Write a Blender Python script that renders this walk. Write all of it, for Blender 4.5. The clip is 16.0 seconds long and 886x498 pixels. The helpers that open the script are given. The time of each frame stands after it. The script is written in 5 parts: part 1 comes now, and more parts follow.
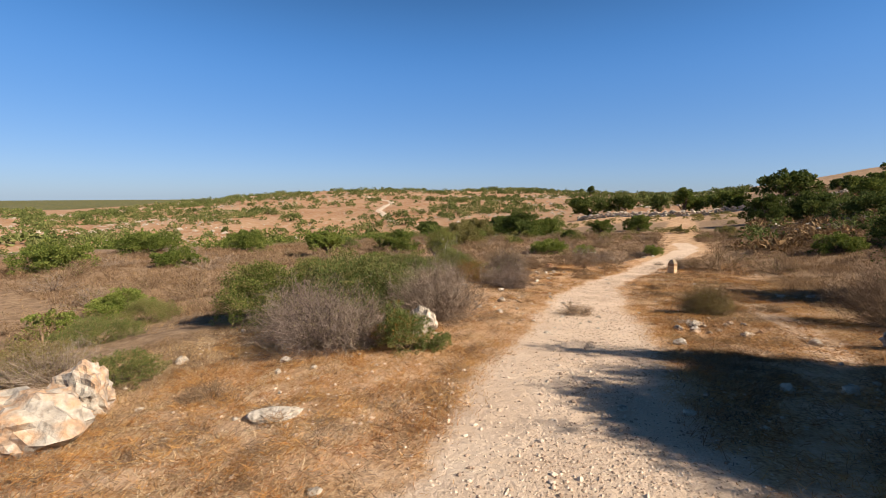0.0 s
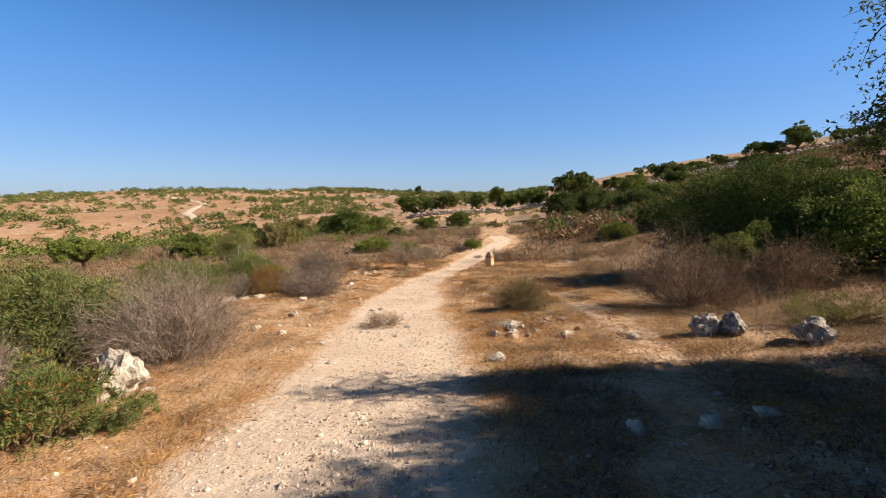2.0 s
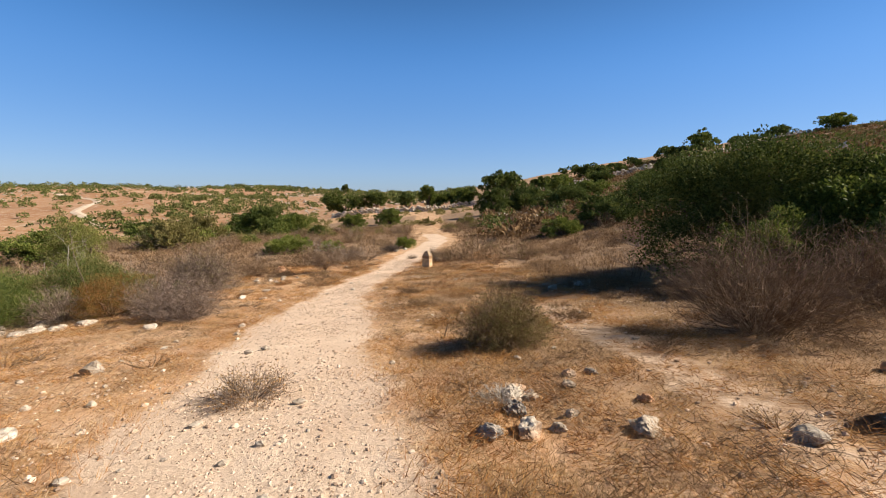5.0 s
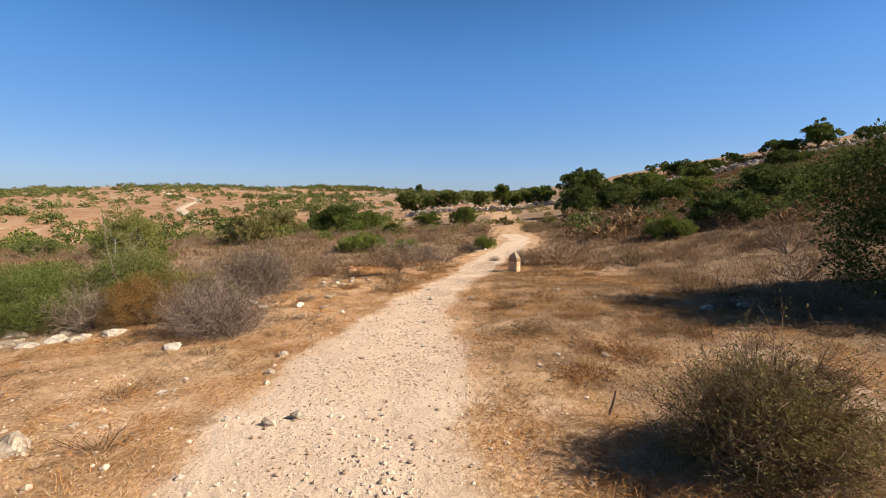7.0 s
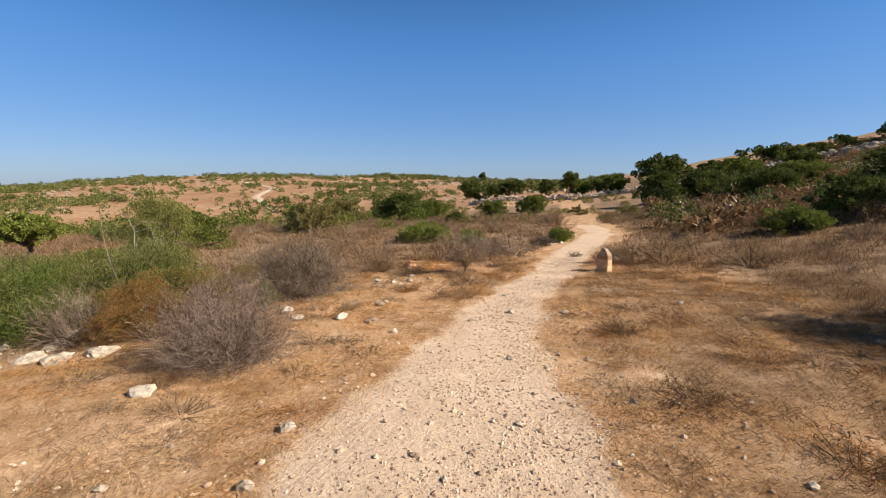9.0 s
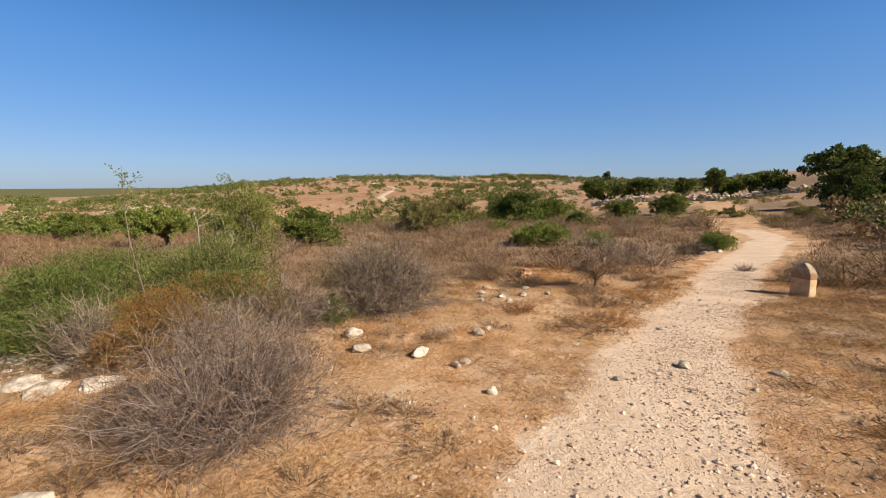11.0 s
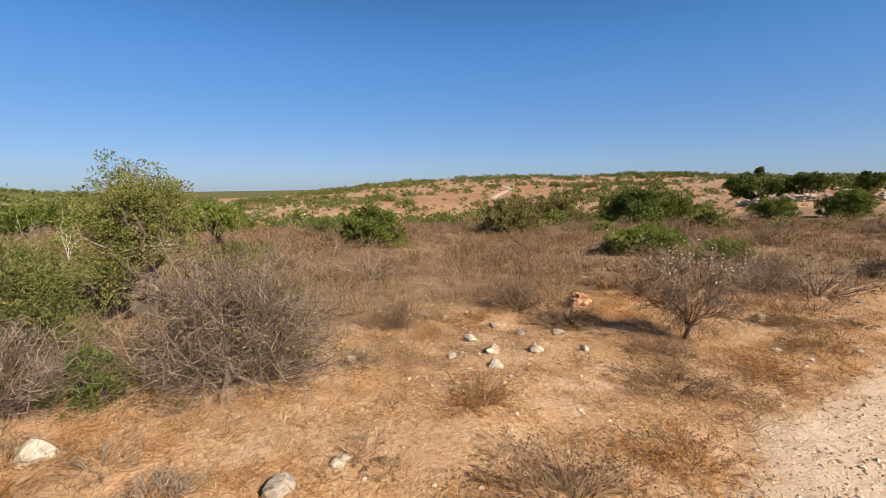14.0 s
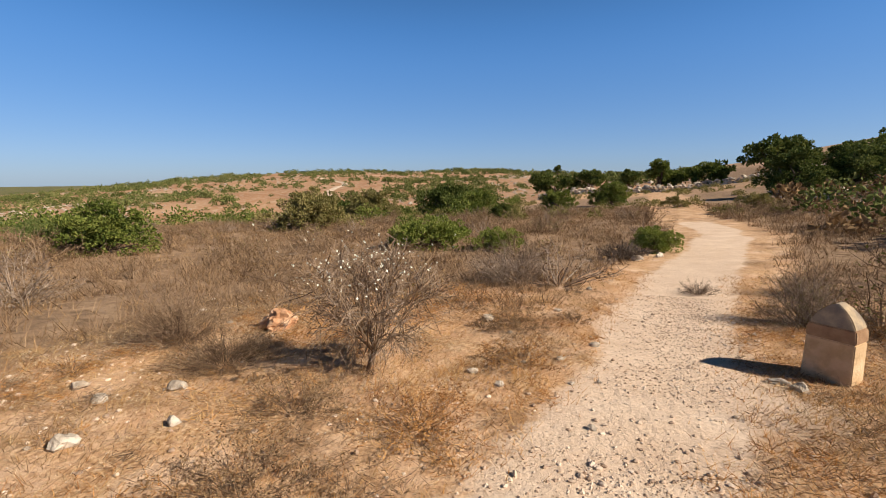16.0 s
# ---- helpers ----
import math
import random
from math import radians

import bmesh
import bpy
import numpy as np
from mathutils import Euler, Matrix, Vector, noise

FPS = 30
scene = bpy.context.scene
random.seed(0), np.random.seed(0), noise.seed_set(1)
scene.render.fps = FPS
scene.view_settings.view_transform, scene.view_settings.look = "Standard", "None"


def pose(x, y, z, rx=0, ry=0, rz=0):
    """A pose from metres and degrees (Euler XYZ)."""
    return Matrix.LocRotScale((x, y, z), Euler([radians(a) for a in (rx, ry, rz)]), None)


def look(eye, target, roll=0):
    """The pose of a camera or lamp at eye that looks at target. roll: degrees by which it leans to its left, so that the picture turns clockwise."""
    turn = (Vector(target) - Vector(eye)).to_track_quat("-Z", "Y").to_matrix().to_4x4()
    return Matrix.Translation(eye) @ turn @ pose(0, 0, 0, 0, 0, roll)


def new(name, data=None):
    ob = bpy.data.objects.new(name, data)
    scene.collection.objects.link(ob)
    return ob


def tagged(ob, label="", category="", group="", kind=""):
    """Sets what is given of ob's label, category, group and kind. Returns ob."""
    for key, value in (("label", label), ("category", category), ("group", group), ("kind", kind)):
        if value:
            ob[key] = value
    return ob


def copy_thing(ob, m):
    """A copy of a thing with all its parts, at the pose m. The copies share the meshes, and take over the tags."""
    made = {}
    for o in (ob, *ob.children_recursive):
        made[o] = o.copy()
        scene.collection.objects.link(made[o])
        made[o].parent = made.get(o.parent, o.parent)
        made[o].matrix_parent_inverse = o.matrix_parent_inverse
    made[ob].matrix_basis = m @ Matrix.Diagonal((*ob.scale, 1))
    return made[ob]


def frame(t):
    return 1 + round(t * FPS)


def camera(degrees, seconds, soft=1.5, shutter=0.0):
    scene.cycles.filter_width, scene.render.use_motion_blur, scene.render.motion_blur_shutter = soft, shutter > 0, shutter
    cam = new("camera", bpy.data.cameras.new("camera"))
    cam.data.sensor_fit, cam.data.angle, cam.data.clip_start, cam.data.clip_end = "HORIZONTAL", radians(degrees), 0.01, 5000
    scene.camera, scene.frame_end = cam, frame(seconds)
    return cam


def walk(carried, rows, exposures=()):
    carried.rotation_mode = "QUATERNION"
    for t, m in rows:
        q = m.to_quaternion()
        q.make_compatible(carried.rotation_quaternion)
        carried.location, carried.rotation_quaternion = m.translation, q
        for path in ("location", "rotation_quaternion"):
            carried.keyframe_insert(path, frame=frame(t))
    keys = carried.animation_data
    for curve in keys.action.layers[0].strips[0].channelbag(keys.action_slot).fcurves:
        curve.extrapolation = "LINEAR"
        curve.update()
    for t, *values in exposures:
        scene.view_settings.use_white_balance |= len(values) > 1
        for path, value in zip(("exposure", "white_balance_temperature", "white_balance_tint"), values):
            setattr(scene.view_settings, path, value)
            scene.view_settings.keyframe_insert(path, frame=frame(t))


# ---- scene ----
cam = camera(90.3, 16.0, soft=0.9)
PATH = [
    (0, (1.598, -4.636, 3.694), (0.636, -2.9, 3.455), 0.1),
    (0.5, (1.562, -4.1, 3.627), (0.776, -2.276, 3.391), -0.0),
    (1, (1.536, -3.546, 3.561), (0.91, -1.661, 3.326), -0.1),
    (1.5, (1.57, -3.009, 3.471), (1.133, -1.072, 3.231), -0.3),
    (2, (1.634, -2.393, 3.389), (1.374, -0.425, 3.15), -0.2),
    (2.5, (1.601, -1.813, 3.344), (1.545, 0.173, 3.117), -0.1),
    (3, (1.562, -1.249, 3.241), (1.629, 0.737, 3.02), 0.2),
    (3.2, (1.513, -1.029, 3.222), (1.604, 0.957, 2.999), 0.2),
    (5.3, (1.131, 1.338, 2.891), (1.173, 3.323, 2.652), 0.3),
    (5.5, (1.075, 1.581, 2.868), (1.076, 3.567, 2.631), 0.4),
    (6, (0.895, 2.176, 2.805), (0.822, 4.16, 2.568), 0.5),
    (6.5, (0.786, 2.778, 2.702), (0.636, 4.758, 2.463), 0.2),
    (7, (0.619, 3.382, 2.655), (0.358, 5.35, 2.416), 0.4),
    (7.5, (0.455, 3.908, 2.589), (0.081, 5.857, 2.338), 0.2),
    (8, (0.293, 4.5, 2.569), (-0.186, 6.424, 2.305), 0.2),
    (8.2, (0.224, 4.722, 2.593), (-0.267, 6.641, 2.319), 0.1),
    (10.3, (-0.446, 6.689, 2.345), (-1.224, 8.507, 2.042), 0.7),
    (10.5, (-0.526, 6.905, 2.343), (-1.377, 8.69, 2.044), 0.4),
    (11, (-0.752, 7.566, 2.279), (-1.762, 9.267, 1.989), 0.1),
    (11.5, (-0.894, 8.23, 2.192), (-2.016, 9.86, 1.902), 0.1),
    (12, (-1.054, 8.824, 2.152), (-2.319, 10.346, 1.864), 0.1),
    (12.5, (-1.162, 9.523, 2.116), (-2.562, 10.922, 1.826), -0.3),
    (13, (-1.155, 10.167, 2.086), (-2.615, 11.502, 1.797), -0.3),
    (13.5, (-1.135, 10.857, 2.036), (-2.594, 12.195, 1.748), -0.4),
    (14, (-0.996, 11.476, 1.981), (-2.421, 12.85, 1.695), -0.5),
    (14.5, (-0.877, 12.131, 1.933), (-2.22, 13.585, 1.641), -0.5),
    (15, (-0.57, 12.747, 1.961), (-1.75, 14.332, 1.657), -0.4),
    (15.5, (-0.482, 13.407, 1.882), (-1.49, 15.107, 1.573), -0.3),
    (16, (-0.442, 14.164, 1.774), (-1.286, 15.95, 1.463), -0.3),
]
walk(cam, [(t, look(eye, target, roll)) for t, eye, target, roll in PATH],
     [(0, 0.68), (0.5, 0.68), (1.5, 0.78), (2.5, 0.84), (5.5, 0.75), (6.5, 0.74), (8, 0.68), (10.5, 0.58), (13, 0.6), (16, 0.56)])

# ---- daylight ----
SUN_ELEVATION, SUN_TURN = 35.0, 88.0
sky_world = bpy.data.worlds.new("sky")
scene.world = sky_world
sky_world.use_nodes = True
sky_nodes = sky_world.node_tree.nodes
sky_tex = sky_nodes.new("ShaderNodeTexSky")
sky_tex.sky_type = "NISHITA"
sky_tex.sun_disc = False
sky_tex.sun_elevation, sky_tex.sun_rotation = radians(SUN_ELEVATION), radians(SUN_TURN)
sky_tex.altitude, sky_tex.air_density, sky_tex.dust_density, sky_tex.ozone_density = 1200, 1.0, 0.9, 2.2
sky_nodes["Background"].inputs["Strength"].default_value = 0.104
sky_tone = sky_nodes.new("ShaderNodeHueSaturation")
sky_tone.inputs["Saturation"].default_value = 1.3
sky_soft = sky_nodes.new("ShaderNodeGamma")
sky_soft.inputs["Gamma"].default_value = 0.5
sky_tint = sky_nodes.new("ShaderNodeMix")
sky_tint.data_type, sky_tint.blend_type = "RGBA", "MULTIPLY"
sky_tint.inputs["Factor"].default_value = 1.0
sky_links = sky_world.node_tree.links
sky_links.new(sky_tex.outputs["Color"], sky_tone.inputs["Color"])
sky_links.new(sky_tone.outputs["Color"], sky_soft.inputs["Color"])
sky_links.new(sky_soft.outputs["Color"], sky_tint.inputs["A"])
# the clear sky deepens toward the zenith
sky_height = sky_nodes.new("ShaderNodeSeparateXYZ")
sky_links.new(sky_nodes.new("ShaderNodeTexCoord").outputs["Generated"], sky_height.inputs["Vector"])
sky_deep = sky_nodes.new("ShaderNodeMapRange")
sky_deep.interpolation_type = "SMOOTHSTEP"
for socket, value in (("From Min", 0.22), ("From Max", 0.68), ("To Min", 1.0), ("To Max", 0.06)):
    sky_deep.inputs[socket].default_value = value
sky_links.new(sky_height.outputs["Z"], sky_deep.inputs["Value"])
sky_haze = sky_nodes.new("ShaderNodeValToRGB")
sky_haze.color_ramp.elements[0].color, sky_haze.color_ramp.elements[1].color = (0.97, 1.22, 1.74, 1), (0.70, 1.21, 1.96, 1)
sky_haze.color_ramp.elements[1].position = 0.3
sky_links.new(sky_height.outputs["Z"], sky_haze.inputs["Fac"])
sky_links.new(sky_haze.outputs["Color"], sky_tint.inputs["B"])
sky_zenith = sky_nodes.new("ShaderNodeVectorMath")
sky_zenith.operation = "SCALE"
sky_links.new(sky_tint.outputs["Result"], sky_zenith.inputs[0])
sky_links.new(sky_deep.outputs["Result"], sky_zenith.inputs["Scale"])
sky_links.new(sky_zenith.outputs["Vector"], sky_nodes["Background"].inputs["Color"])
sun_data = bpy.data.lights.new("sun", "SUN")
sun_data.energy, sun_data.angle, sun_data.color = 5.0, radians(0.53), (1.0, 0.875, 0.735)
sun_lamp = new("sun", sun_data)
sun_lamp.matrix_basis = look((cos_e := math.cos(radians(SUN_ELEVATION))) * 60 * Vector((math.sin(radians(SUN_TURN)), math.cos(radians(SUN_TURN)), math.tan(radians(SUN_ELEVATION)))), (0, 0, 0))


# ---- materials ----
def material(name, colors, scale=4.0, rough=0.9, bump=0.3, bump_scale=40.0, island=0.0, random_tint=0.0, metal=0.0, translucent=0.0, detail_color=None, detail_scale=60.0, detail_amount=0.0, streak=(1, 1, 1)):
    """A procedural surface: colours mixed by coarse noise, specks by fine noise, relief by a bump, and a shift from piece to piece."""
    m = bpy.data.materials.new(name)
    m.use_nodes = True
    nt = m.node_tree
    n, l = nt.nodes, nt.links
    bsdf = n["Principled BSDF"]
    coord = n.new("ShaderNodeNewGeometry")
    mapping = n.new("ShaderNodeMapping")
    mapping.inputs["Scale"].default_value = streak
    l.new(coord.outputs["Position"], mapping.inputs["Vector"])
    coarse = n.new("ShaderNodeTexNoise")
    coarse.inputs["Scale"].default_value, coarse.inputs["Detail"].default_value = scale, 5
    l.new(mapping.outputs["Vector"], coarse.inputs["Vector"])
    ramp = n.new("ShaderNodeValToRGB")
    el = ramp.color_ramp.elements
    el[0].position, el[1].position = 0.3, 0.7
    el[0].color, el[1].color = (*colors[0], 1), (*colors[-1], 1)
    for k, c in enumerate(colors[1:-1], 1):
        el.new(0.3 + 0.4 * k / (len(colors) - 1)).color = (*c, 1)
    fac = coarse.outputs["Fac"]
    if island or random_tint:
        info = n.new("ShaderNodeObjectInfo")
        add = n.new("ShaderNodeMath")
        add.operation = "MULTIPLY_ADD"
        l.new(coord.outputs["Random Per Island"] if island else info.outputs["Random"], add.inputs[0])
        add.inputs[1].default_value = island or random_tint
        shift = n.new("ShaderNodeMath")
        shift.operation = "SUBTRACT"
        l.new(fac, shift.inputs[0])
        shift.inputs[1].default_value = (island or random_tint) / 2
        l.new(shift.outputs[0], add.inputs[2])
        fac = add.outputs[0]
    l.new(fac, ramp.inputs["Fac"])
    color = ramp.outputs["Color"]
    fine = n.new("ShaderNodeTexNoise")
    fine.inputs["Scale"].default_value, fine.inputs["Detail"].default_value = bump_scale, 6
    l.new(mapping.outputs["Vector"], fine.inputs["Vector"])
    if detail_color:
        spots = n.new("ShaderNodeTexNoise")
        spots.inputs["Scale"].default_value, spots.inputs["Detail"].default_value = detail_scale, 4
        l.new(mapping.outputs["Vector"], spots.inputs["Vector"])
        cut = n.new("ShaderNodeMapRange")
        cut.inputs["From Min"].default_value, cut.inputs["From Max"].default_value, cut.inputs["To Max"].default_value = 0.48, 0.66, detail_amount
        l.new(spots.outputs["Fac"], cut.inputs["Value"])
        mix = n.new("ShaderNodeMix")
        mix.data_type = "RGBA"
        l.new(cut.outputs["Result"], mix.inputs["Factor"])
        l.new(color, mix.inputs["A"])
        mix.inputs["B"].default_value = (*detail_color, 1)
        color = mix.outputs["Result"]
    l.new(color, bsdf.inputs["Base Color"])
    if bump:
        b = n.new("ShaderNodeBump")
        b.inputs["Strength"].default_value, b.inputs["Distance"].default_value = bump, 0.02
        l.new(fine.outputs["Fac"], b.inputs["Height"])
        l.new(b.outputs["Normal"], bsdf.inputs["Normal"])
    bsdf.inputs["Roughness"].default_value, bsdf.inputs["Metallic"].default_value = rough, metal
    bsdf.inputs["Specular IOR Level"].default_value = 0.1 if translucent else 0.25
    if translucent:
        t = n.new("ShaderNodeBsdfTranslucent")
        l.new(color, t.inputs["Color"])
        both = n.new("ShaderNodeMixShader")
        both.inputs["Fac"].default_value = translucent
        l.new(bsdf.outputs["BSDF"], both.inputs[1])
        l.new(t.outputs["BSDF"], both.inputs[2])
        l.new(both.outputs["Shader"], n["Material Output"].inputs["Surface"])
    return m


def ground_material():
    """Dry soil with straw litter; limestone gravel where the mesh's 'trail' value is high; green scrub soil where 'scrub' is."""
    m = bpy.data.materials.new("dry_ground")
    m.use_nodes = True
    nt = m.node_tree
    n, l = nt.nodes, nt.links
    bsdf = n["Principled BSDF"]
    pos = n.new("ShaderNodeNewGeometry").outputs["Position"]

    def tex(scale, detail=5, rough=0.6):
        t = n.new("ShaderNodeTexNoise")
        t.inputs["Scale"].default_value, t.inputs["Detail"].default_value, t.inputs["Roughness"].default_value = scale, detail, rough
        l.new(pos, t.inputs["Vector"])
        return t.outputs["Fac"]

    def ramp(fac, stops):
        r = n.new("ShaderNodeValToRGB")
        el = r.color_ramp.elements
        el[0].position, el[0].color = stops[0][0], (*stops[0][1], 1)
        el[1].position, el[1].color = stops[-1][0], (*stops[-1][1], 1)
        for p, c in stops[1:-1]:
            el.new(p).color = (*c, 1)
        l.new(fac, r.inputs["Fac"])
        return r.outputs["Color"]

    def mix(fac, a, b):
        x = n.new("ShaderNodeMix")
        x.data_type = "RGBA"
        for s, v in ((x.inputs["Factor"], fac), (x.inputs["A"], a), (x.inputs["B"], b)):
            if isinstance(v, (int, float)):
                s.default_value = v
            else:
                l.new(v, s)
        return x.outputs["Result"]

    def mask(name, lo, hi, noise_scale, amount):
        a = n.new("ShaderNodeAttribute")
        a.attribute_name = name
        add = n.new("ShaderNodeMath")
        add.operation = "MULTIPLY_ADD"
        l.new(tex(noise_scale, 6, 0.7), add.inputs[0])
        add.inputs[1].default_value = amount
        l.new(a.outputs["Fac"], add.inputs[2])
        r = n.new("ShaderNodeMapRange")
        r.inputs["From Min"].default_value, r.inputs["From Max"].default_value = lo + amount / 2, hi + amount / 2
        l.new(add.outputs[0], r.inputs["Value"])
        return r.outputs["Result"]

    soil = ramp(tex(1.3, 8, 0.7), [(0.3, (0.46, 0.255, 0.13)), (0.46, (0.60, 0.385, 0.235)), (0.62, (0.74, 0.55, 0.39))])
    litter = ramp(tex(28, 8, 0.75), [(0.36, (0.15, 0.078, 0.034)), (0.46, (0.42, 0.235, 0.105)), (0.56, (0.60, 0.40, 0.22)), (0.68, (0.74, 0.57, 0.39))])
    dry = mix(ramp(tex(2.3), [(0.4, (0.25, 0.25, 0.25)), (0.6, (0.9, 0.9, 0.9))]), soil, litter)
    mat_color = ramp(tex(45, 8, 0.8), [(0.34, (0.09, 0.05, 0.025)), (0.5, (0.24, 0.135, 0.065)), (0.66, (0.40, 0.25, 0.13))])
    dry = mix(ramp(tex(1.1, 8, 0.7), [(0.52, (0.0, 0.0, 0.0)), (0.64, (0.75, 0.75, 0.75))]), dry, mat_color)
    gravel = ramp(tex(46, 8, 0.85), [(0.34, (0.33, 0.23, 0.155)), (0.45, (0.58, 0.43, 0.31)), (0.56, (0.74, 0.58, 0.435)), (0.7, (0.85, 0.72, 0.58))])
    dust = ramp(tex(1.4), [(0.35, (0.60, 0.44, 0.31)), (0.5, (0.70, 0.54, 0.395)), (0.65, (0.78, 0.625, 0.475))])
    track = mix(ramp(tex(1.7, 6), [(0.38, (0.2, 0.2, 0.2)), (0.62, (0.75, 0.75, 0.75))]), gravel, dust)
    red = ramp(tex(0.05, 8, 0.65), [(0.3, (0.29, 0.155, 0.08)), (0.5, (0.38, 0.215, 0.115)), (0.62, (0.42, 0.265, 0.155)), (0.75, (0.48, 0.345, 0.23))])
    pale = ramp(tex(0.5, 8, 0.75), [(0.52, (0.0, 0.0, 0.0)), (0.66, (0.75, 0.75, 0.75))])
    chalk = n.new("ShaderNodeRGB")
    chalk.outputs[0].default_value = (0.56, 0.48, 0.38, 1)
    hill = mix(pale, red, chalk.outputs[0])
    green = ramp(tex(0.12, 8, 0.7), [(0.3, (0.07, 0.085, 0.03)), (0.55, (0.16, 0.15, 0.055)), (0.7, (0.30, 0.21, 0.11))])
    matted = ramp(tex(3.5, 8, 0.75), [(0.3, (0.13, 0.085, 0.05)), (0.48, (0.27, 0.18, 0.11)), (0.62, (0.36, 0.25, 0.155)), (0.78, (0.48, 0.32, 0.19))])
    c = mix(mask("brush", 0.3, 0.7, 0.35, 0.9), dry, matted)
    c = mix(mask("hill", 0.35, 0.65, 0.6, 0.3), c, hill)
    c = mix(mask("scrub", 0.35, 0.65, 0.06, 0.5), c, green)
    c = mix(mask("trail", 0.36, 0.64, 4.0, 1.1), c, track)
    l.new(c, bsdf.inputs["Base Color"])
    bump = n.new("ShaderNodeBump")
    bump.inputs["Strength"].default_value, bump.inputs["Distance"].default_value = 0.5, 0.03
    l.new(tex(38, 8, 0.75), bump.inputs["Height"])
    lumps = n.new("ShaderNodeBump")
    lumps.inputs["Strength"].default_value, lumps.inputs["Distance"].default_value = 0.4, 0.07
    l.new(tex(9, 4, 0.6), lumps.inputs["Height"])
    l.new(lumps.outputs["Normal"], bump.inputs["Normal"])
    l.new(bump.outputs["Normal"], bsdf.inputs["Normal"])
    bsdf.inputs["Roughness"].default_value = 0.95
    bsdf.inputs["Specular IOR Level"].default_value = 0.15
    return m


GROUND = ground_material()
STRAW = material("straw", [(0.22, 0.115, 0.045), (0.44, 0.255, 0.10), (0.60, 0.42, 0.21)], 1.2, 0.85, 0, island=0.5, translucent=0.2)
RUST_STRAW = material("rust_straw", [(0.26, 0.115, 0.038), (0.46, 0.22, 0.068), (0.60, 0.35, 0.13)], 1.2, 0.85, 0, island=0.5, translucent=0.2)
GREY_TWIG = material("grey_twig", [(0.15, 0.108, 0.08), (0.25, 0.19, 0.14), (0.37, 0.295, 0.225)], 3.0, 0.9, 0, island=0.5)
MAUVE_TWIG = material("mauve_twig", [(0.095, 0.066, 0.052), (0.19, 0.14, 0.112), (0.33, 0.26, 0.21)], 3.0, 0.9, 0, island=0.7)
BROWN_TWIG = material("brown_twig", [(0.12, 0.075, 0.045), (0.22, 0.145, 0.085), (0.33, 0.235, 0.15)], 3.0, 0.9, 0, island=0.5)
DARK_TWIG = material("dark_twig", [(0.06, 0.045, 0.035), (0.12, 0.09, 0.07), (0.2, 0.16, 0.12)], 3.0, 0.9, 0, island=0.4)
PALE_TWIG = material("pale_twig", [(0.36, 0.31, 0.25), (0.5, 0.45, 0.38), (0.6, 0.55, 0.48)], 5.0, 0.8, 0.2, island=0.2)
BARK = material("bark", [(0.07, 0.05, 0.035), (0.13, 0.095, 0.07), (0.2, 0.16, 0.12)], 8.0, 0.95, 0.8, 30)
PALE_STRAW = material("pale_straw", [(0.40, 0.26, 0.13), (0.58, 0.42, 0.23), (0.74, 0.60, 0.40)], 1.5, 0.85, 0, island=0.6, translucent=0.15)
DRY_BRUSH = material("dry_brush_straw", [(0.15, 0.09, 0.05), (0.26, 0.165, 0.09), (0.37, 0.255, 0.155)], 0.8, 0.9, 0, island=0.5, translucent=0.2)
BROWN_LEAF = material("brown_leaf", [(0.14, 0.085, 0.04), (0.24, 0.15, 0.075), (0.34, 0.23, 0.12)], 2.0, 0.85, 0, island=0.5, translucent=0.2)
DARK_LEAF = material("dark_leaf", [(0.05, 0.072, 0.017), (0.10, 0.13, 0.03), (0.18, 0.20, 0.055)], 0.9, 0.7, 0, island=0.4, translucent=0.22)
GREEN_LEAF = material("green_leaf", [(0.075, 0.105, 0.02), (0.14, 0.175, 0.034), (0.23, 0.255, 0.062)], 0.9, 0.6, 0, island=0.5, translucent=0.28)
LIGHT_LEAF = material("light_leaf", [(0.12, 0.165, 0.028), (0.20, 0.24, 0.046), (0.30, 0.325, 0.088)], 0.9, 0.6, 0, island=0.5, translucent=0.3)
OLIVE_LEAF = material("olive_leaf", [(0.14, 0.13, 0.042), (0.225, 0.20, 0.066), (0.33, 0.28, 0.115)], 1.2, 0.75, 0, island=0.5, translucent=0.25)
TAMARISK = material("feathery_leaf", [(0.085, 0.125, 0.03), (0.145, 0.185, 0.05), (0.23, 0.24, 0.085)], 2.0, 0.7, 0, island=0.5, translucent=0.3)
ORANGE_LEAF = material("orange_leaf", [(0.25, 0.10, 0.03), (0.36, 0.16, 0.045), (0.43, 0.22, 0.075)], 2.0, 0.8, 0, island=0.5, translucent=0.3)
WHITE_SEED = material("white_seed", [(0.55, 0.58, 0.48), (0.70, 0.72, 0.62)], 5.0, 0.8, 0)
FAR_LEAF = material("far_leaf", [(0.08, 0.105, 0.028), (0.145, 0.165, 0.046), (0.23, 0.23, 0.085)], 0.06, 0.8, 0, island=0.4, translucent=0.15)
STONE = material("limestone", [(0.36, 0.29, 0.215), (0.52, 0.45, 0.36), (0.64, 0.58, 0.49)], 7.0, 0.95, 0.8, 35, random_tint=0.25, detail_color=(0.22, 0.19, 0.155), detail_scale=18, detail_amount=0.7)
GREY_STONE = material("grey_limestone", [(0.20, 0.175, 0.15), (0.35, 0.31, 0.26), (0.52, 0.465, 0.39)], 9.0, 0.95, 0.9, 30, random_tint=0.2, detail_color=(0.09, 0.085, 0.08), detail_scale=22, detail_amount=0.8)
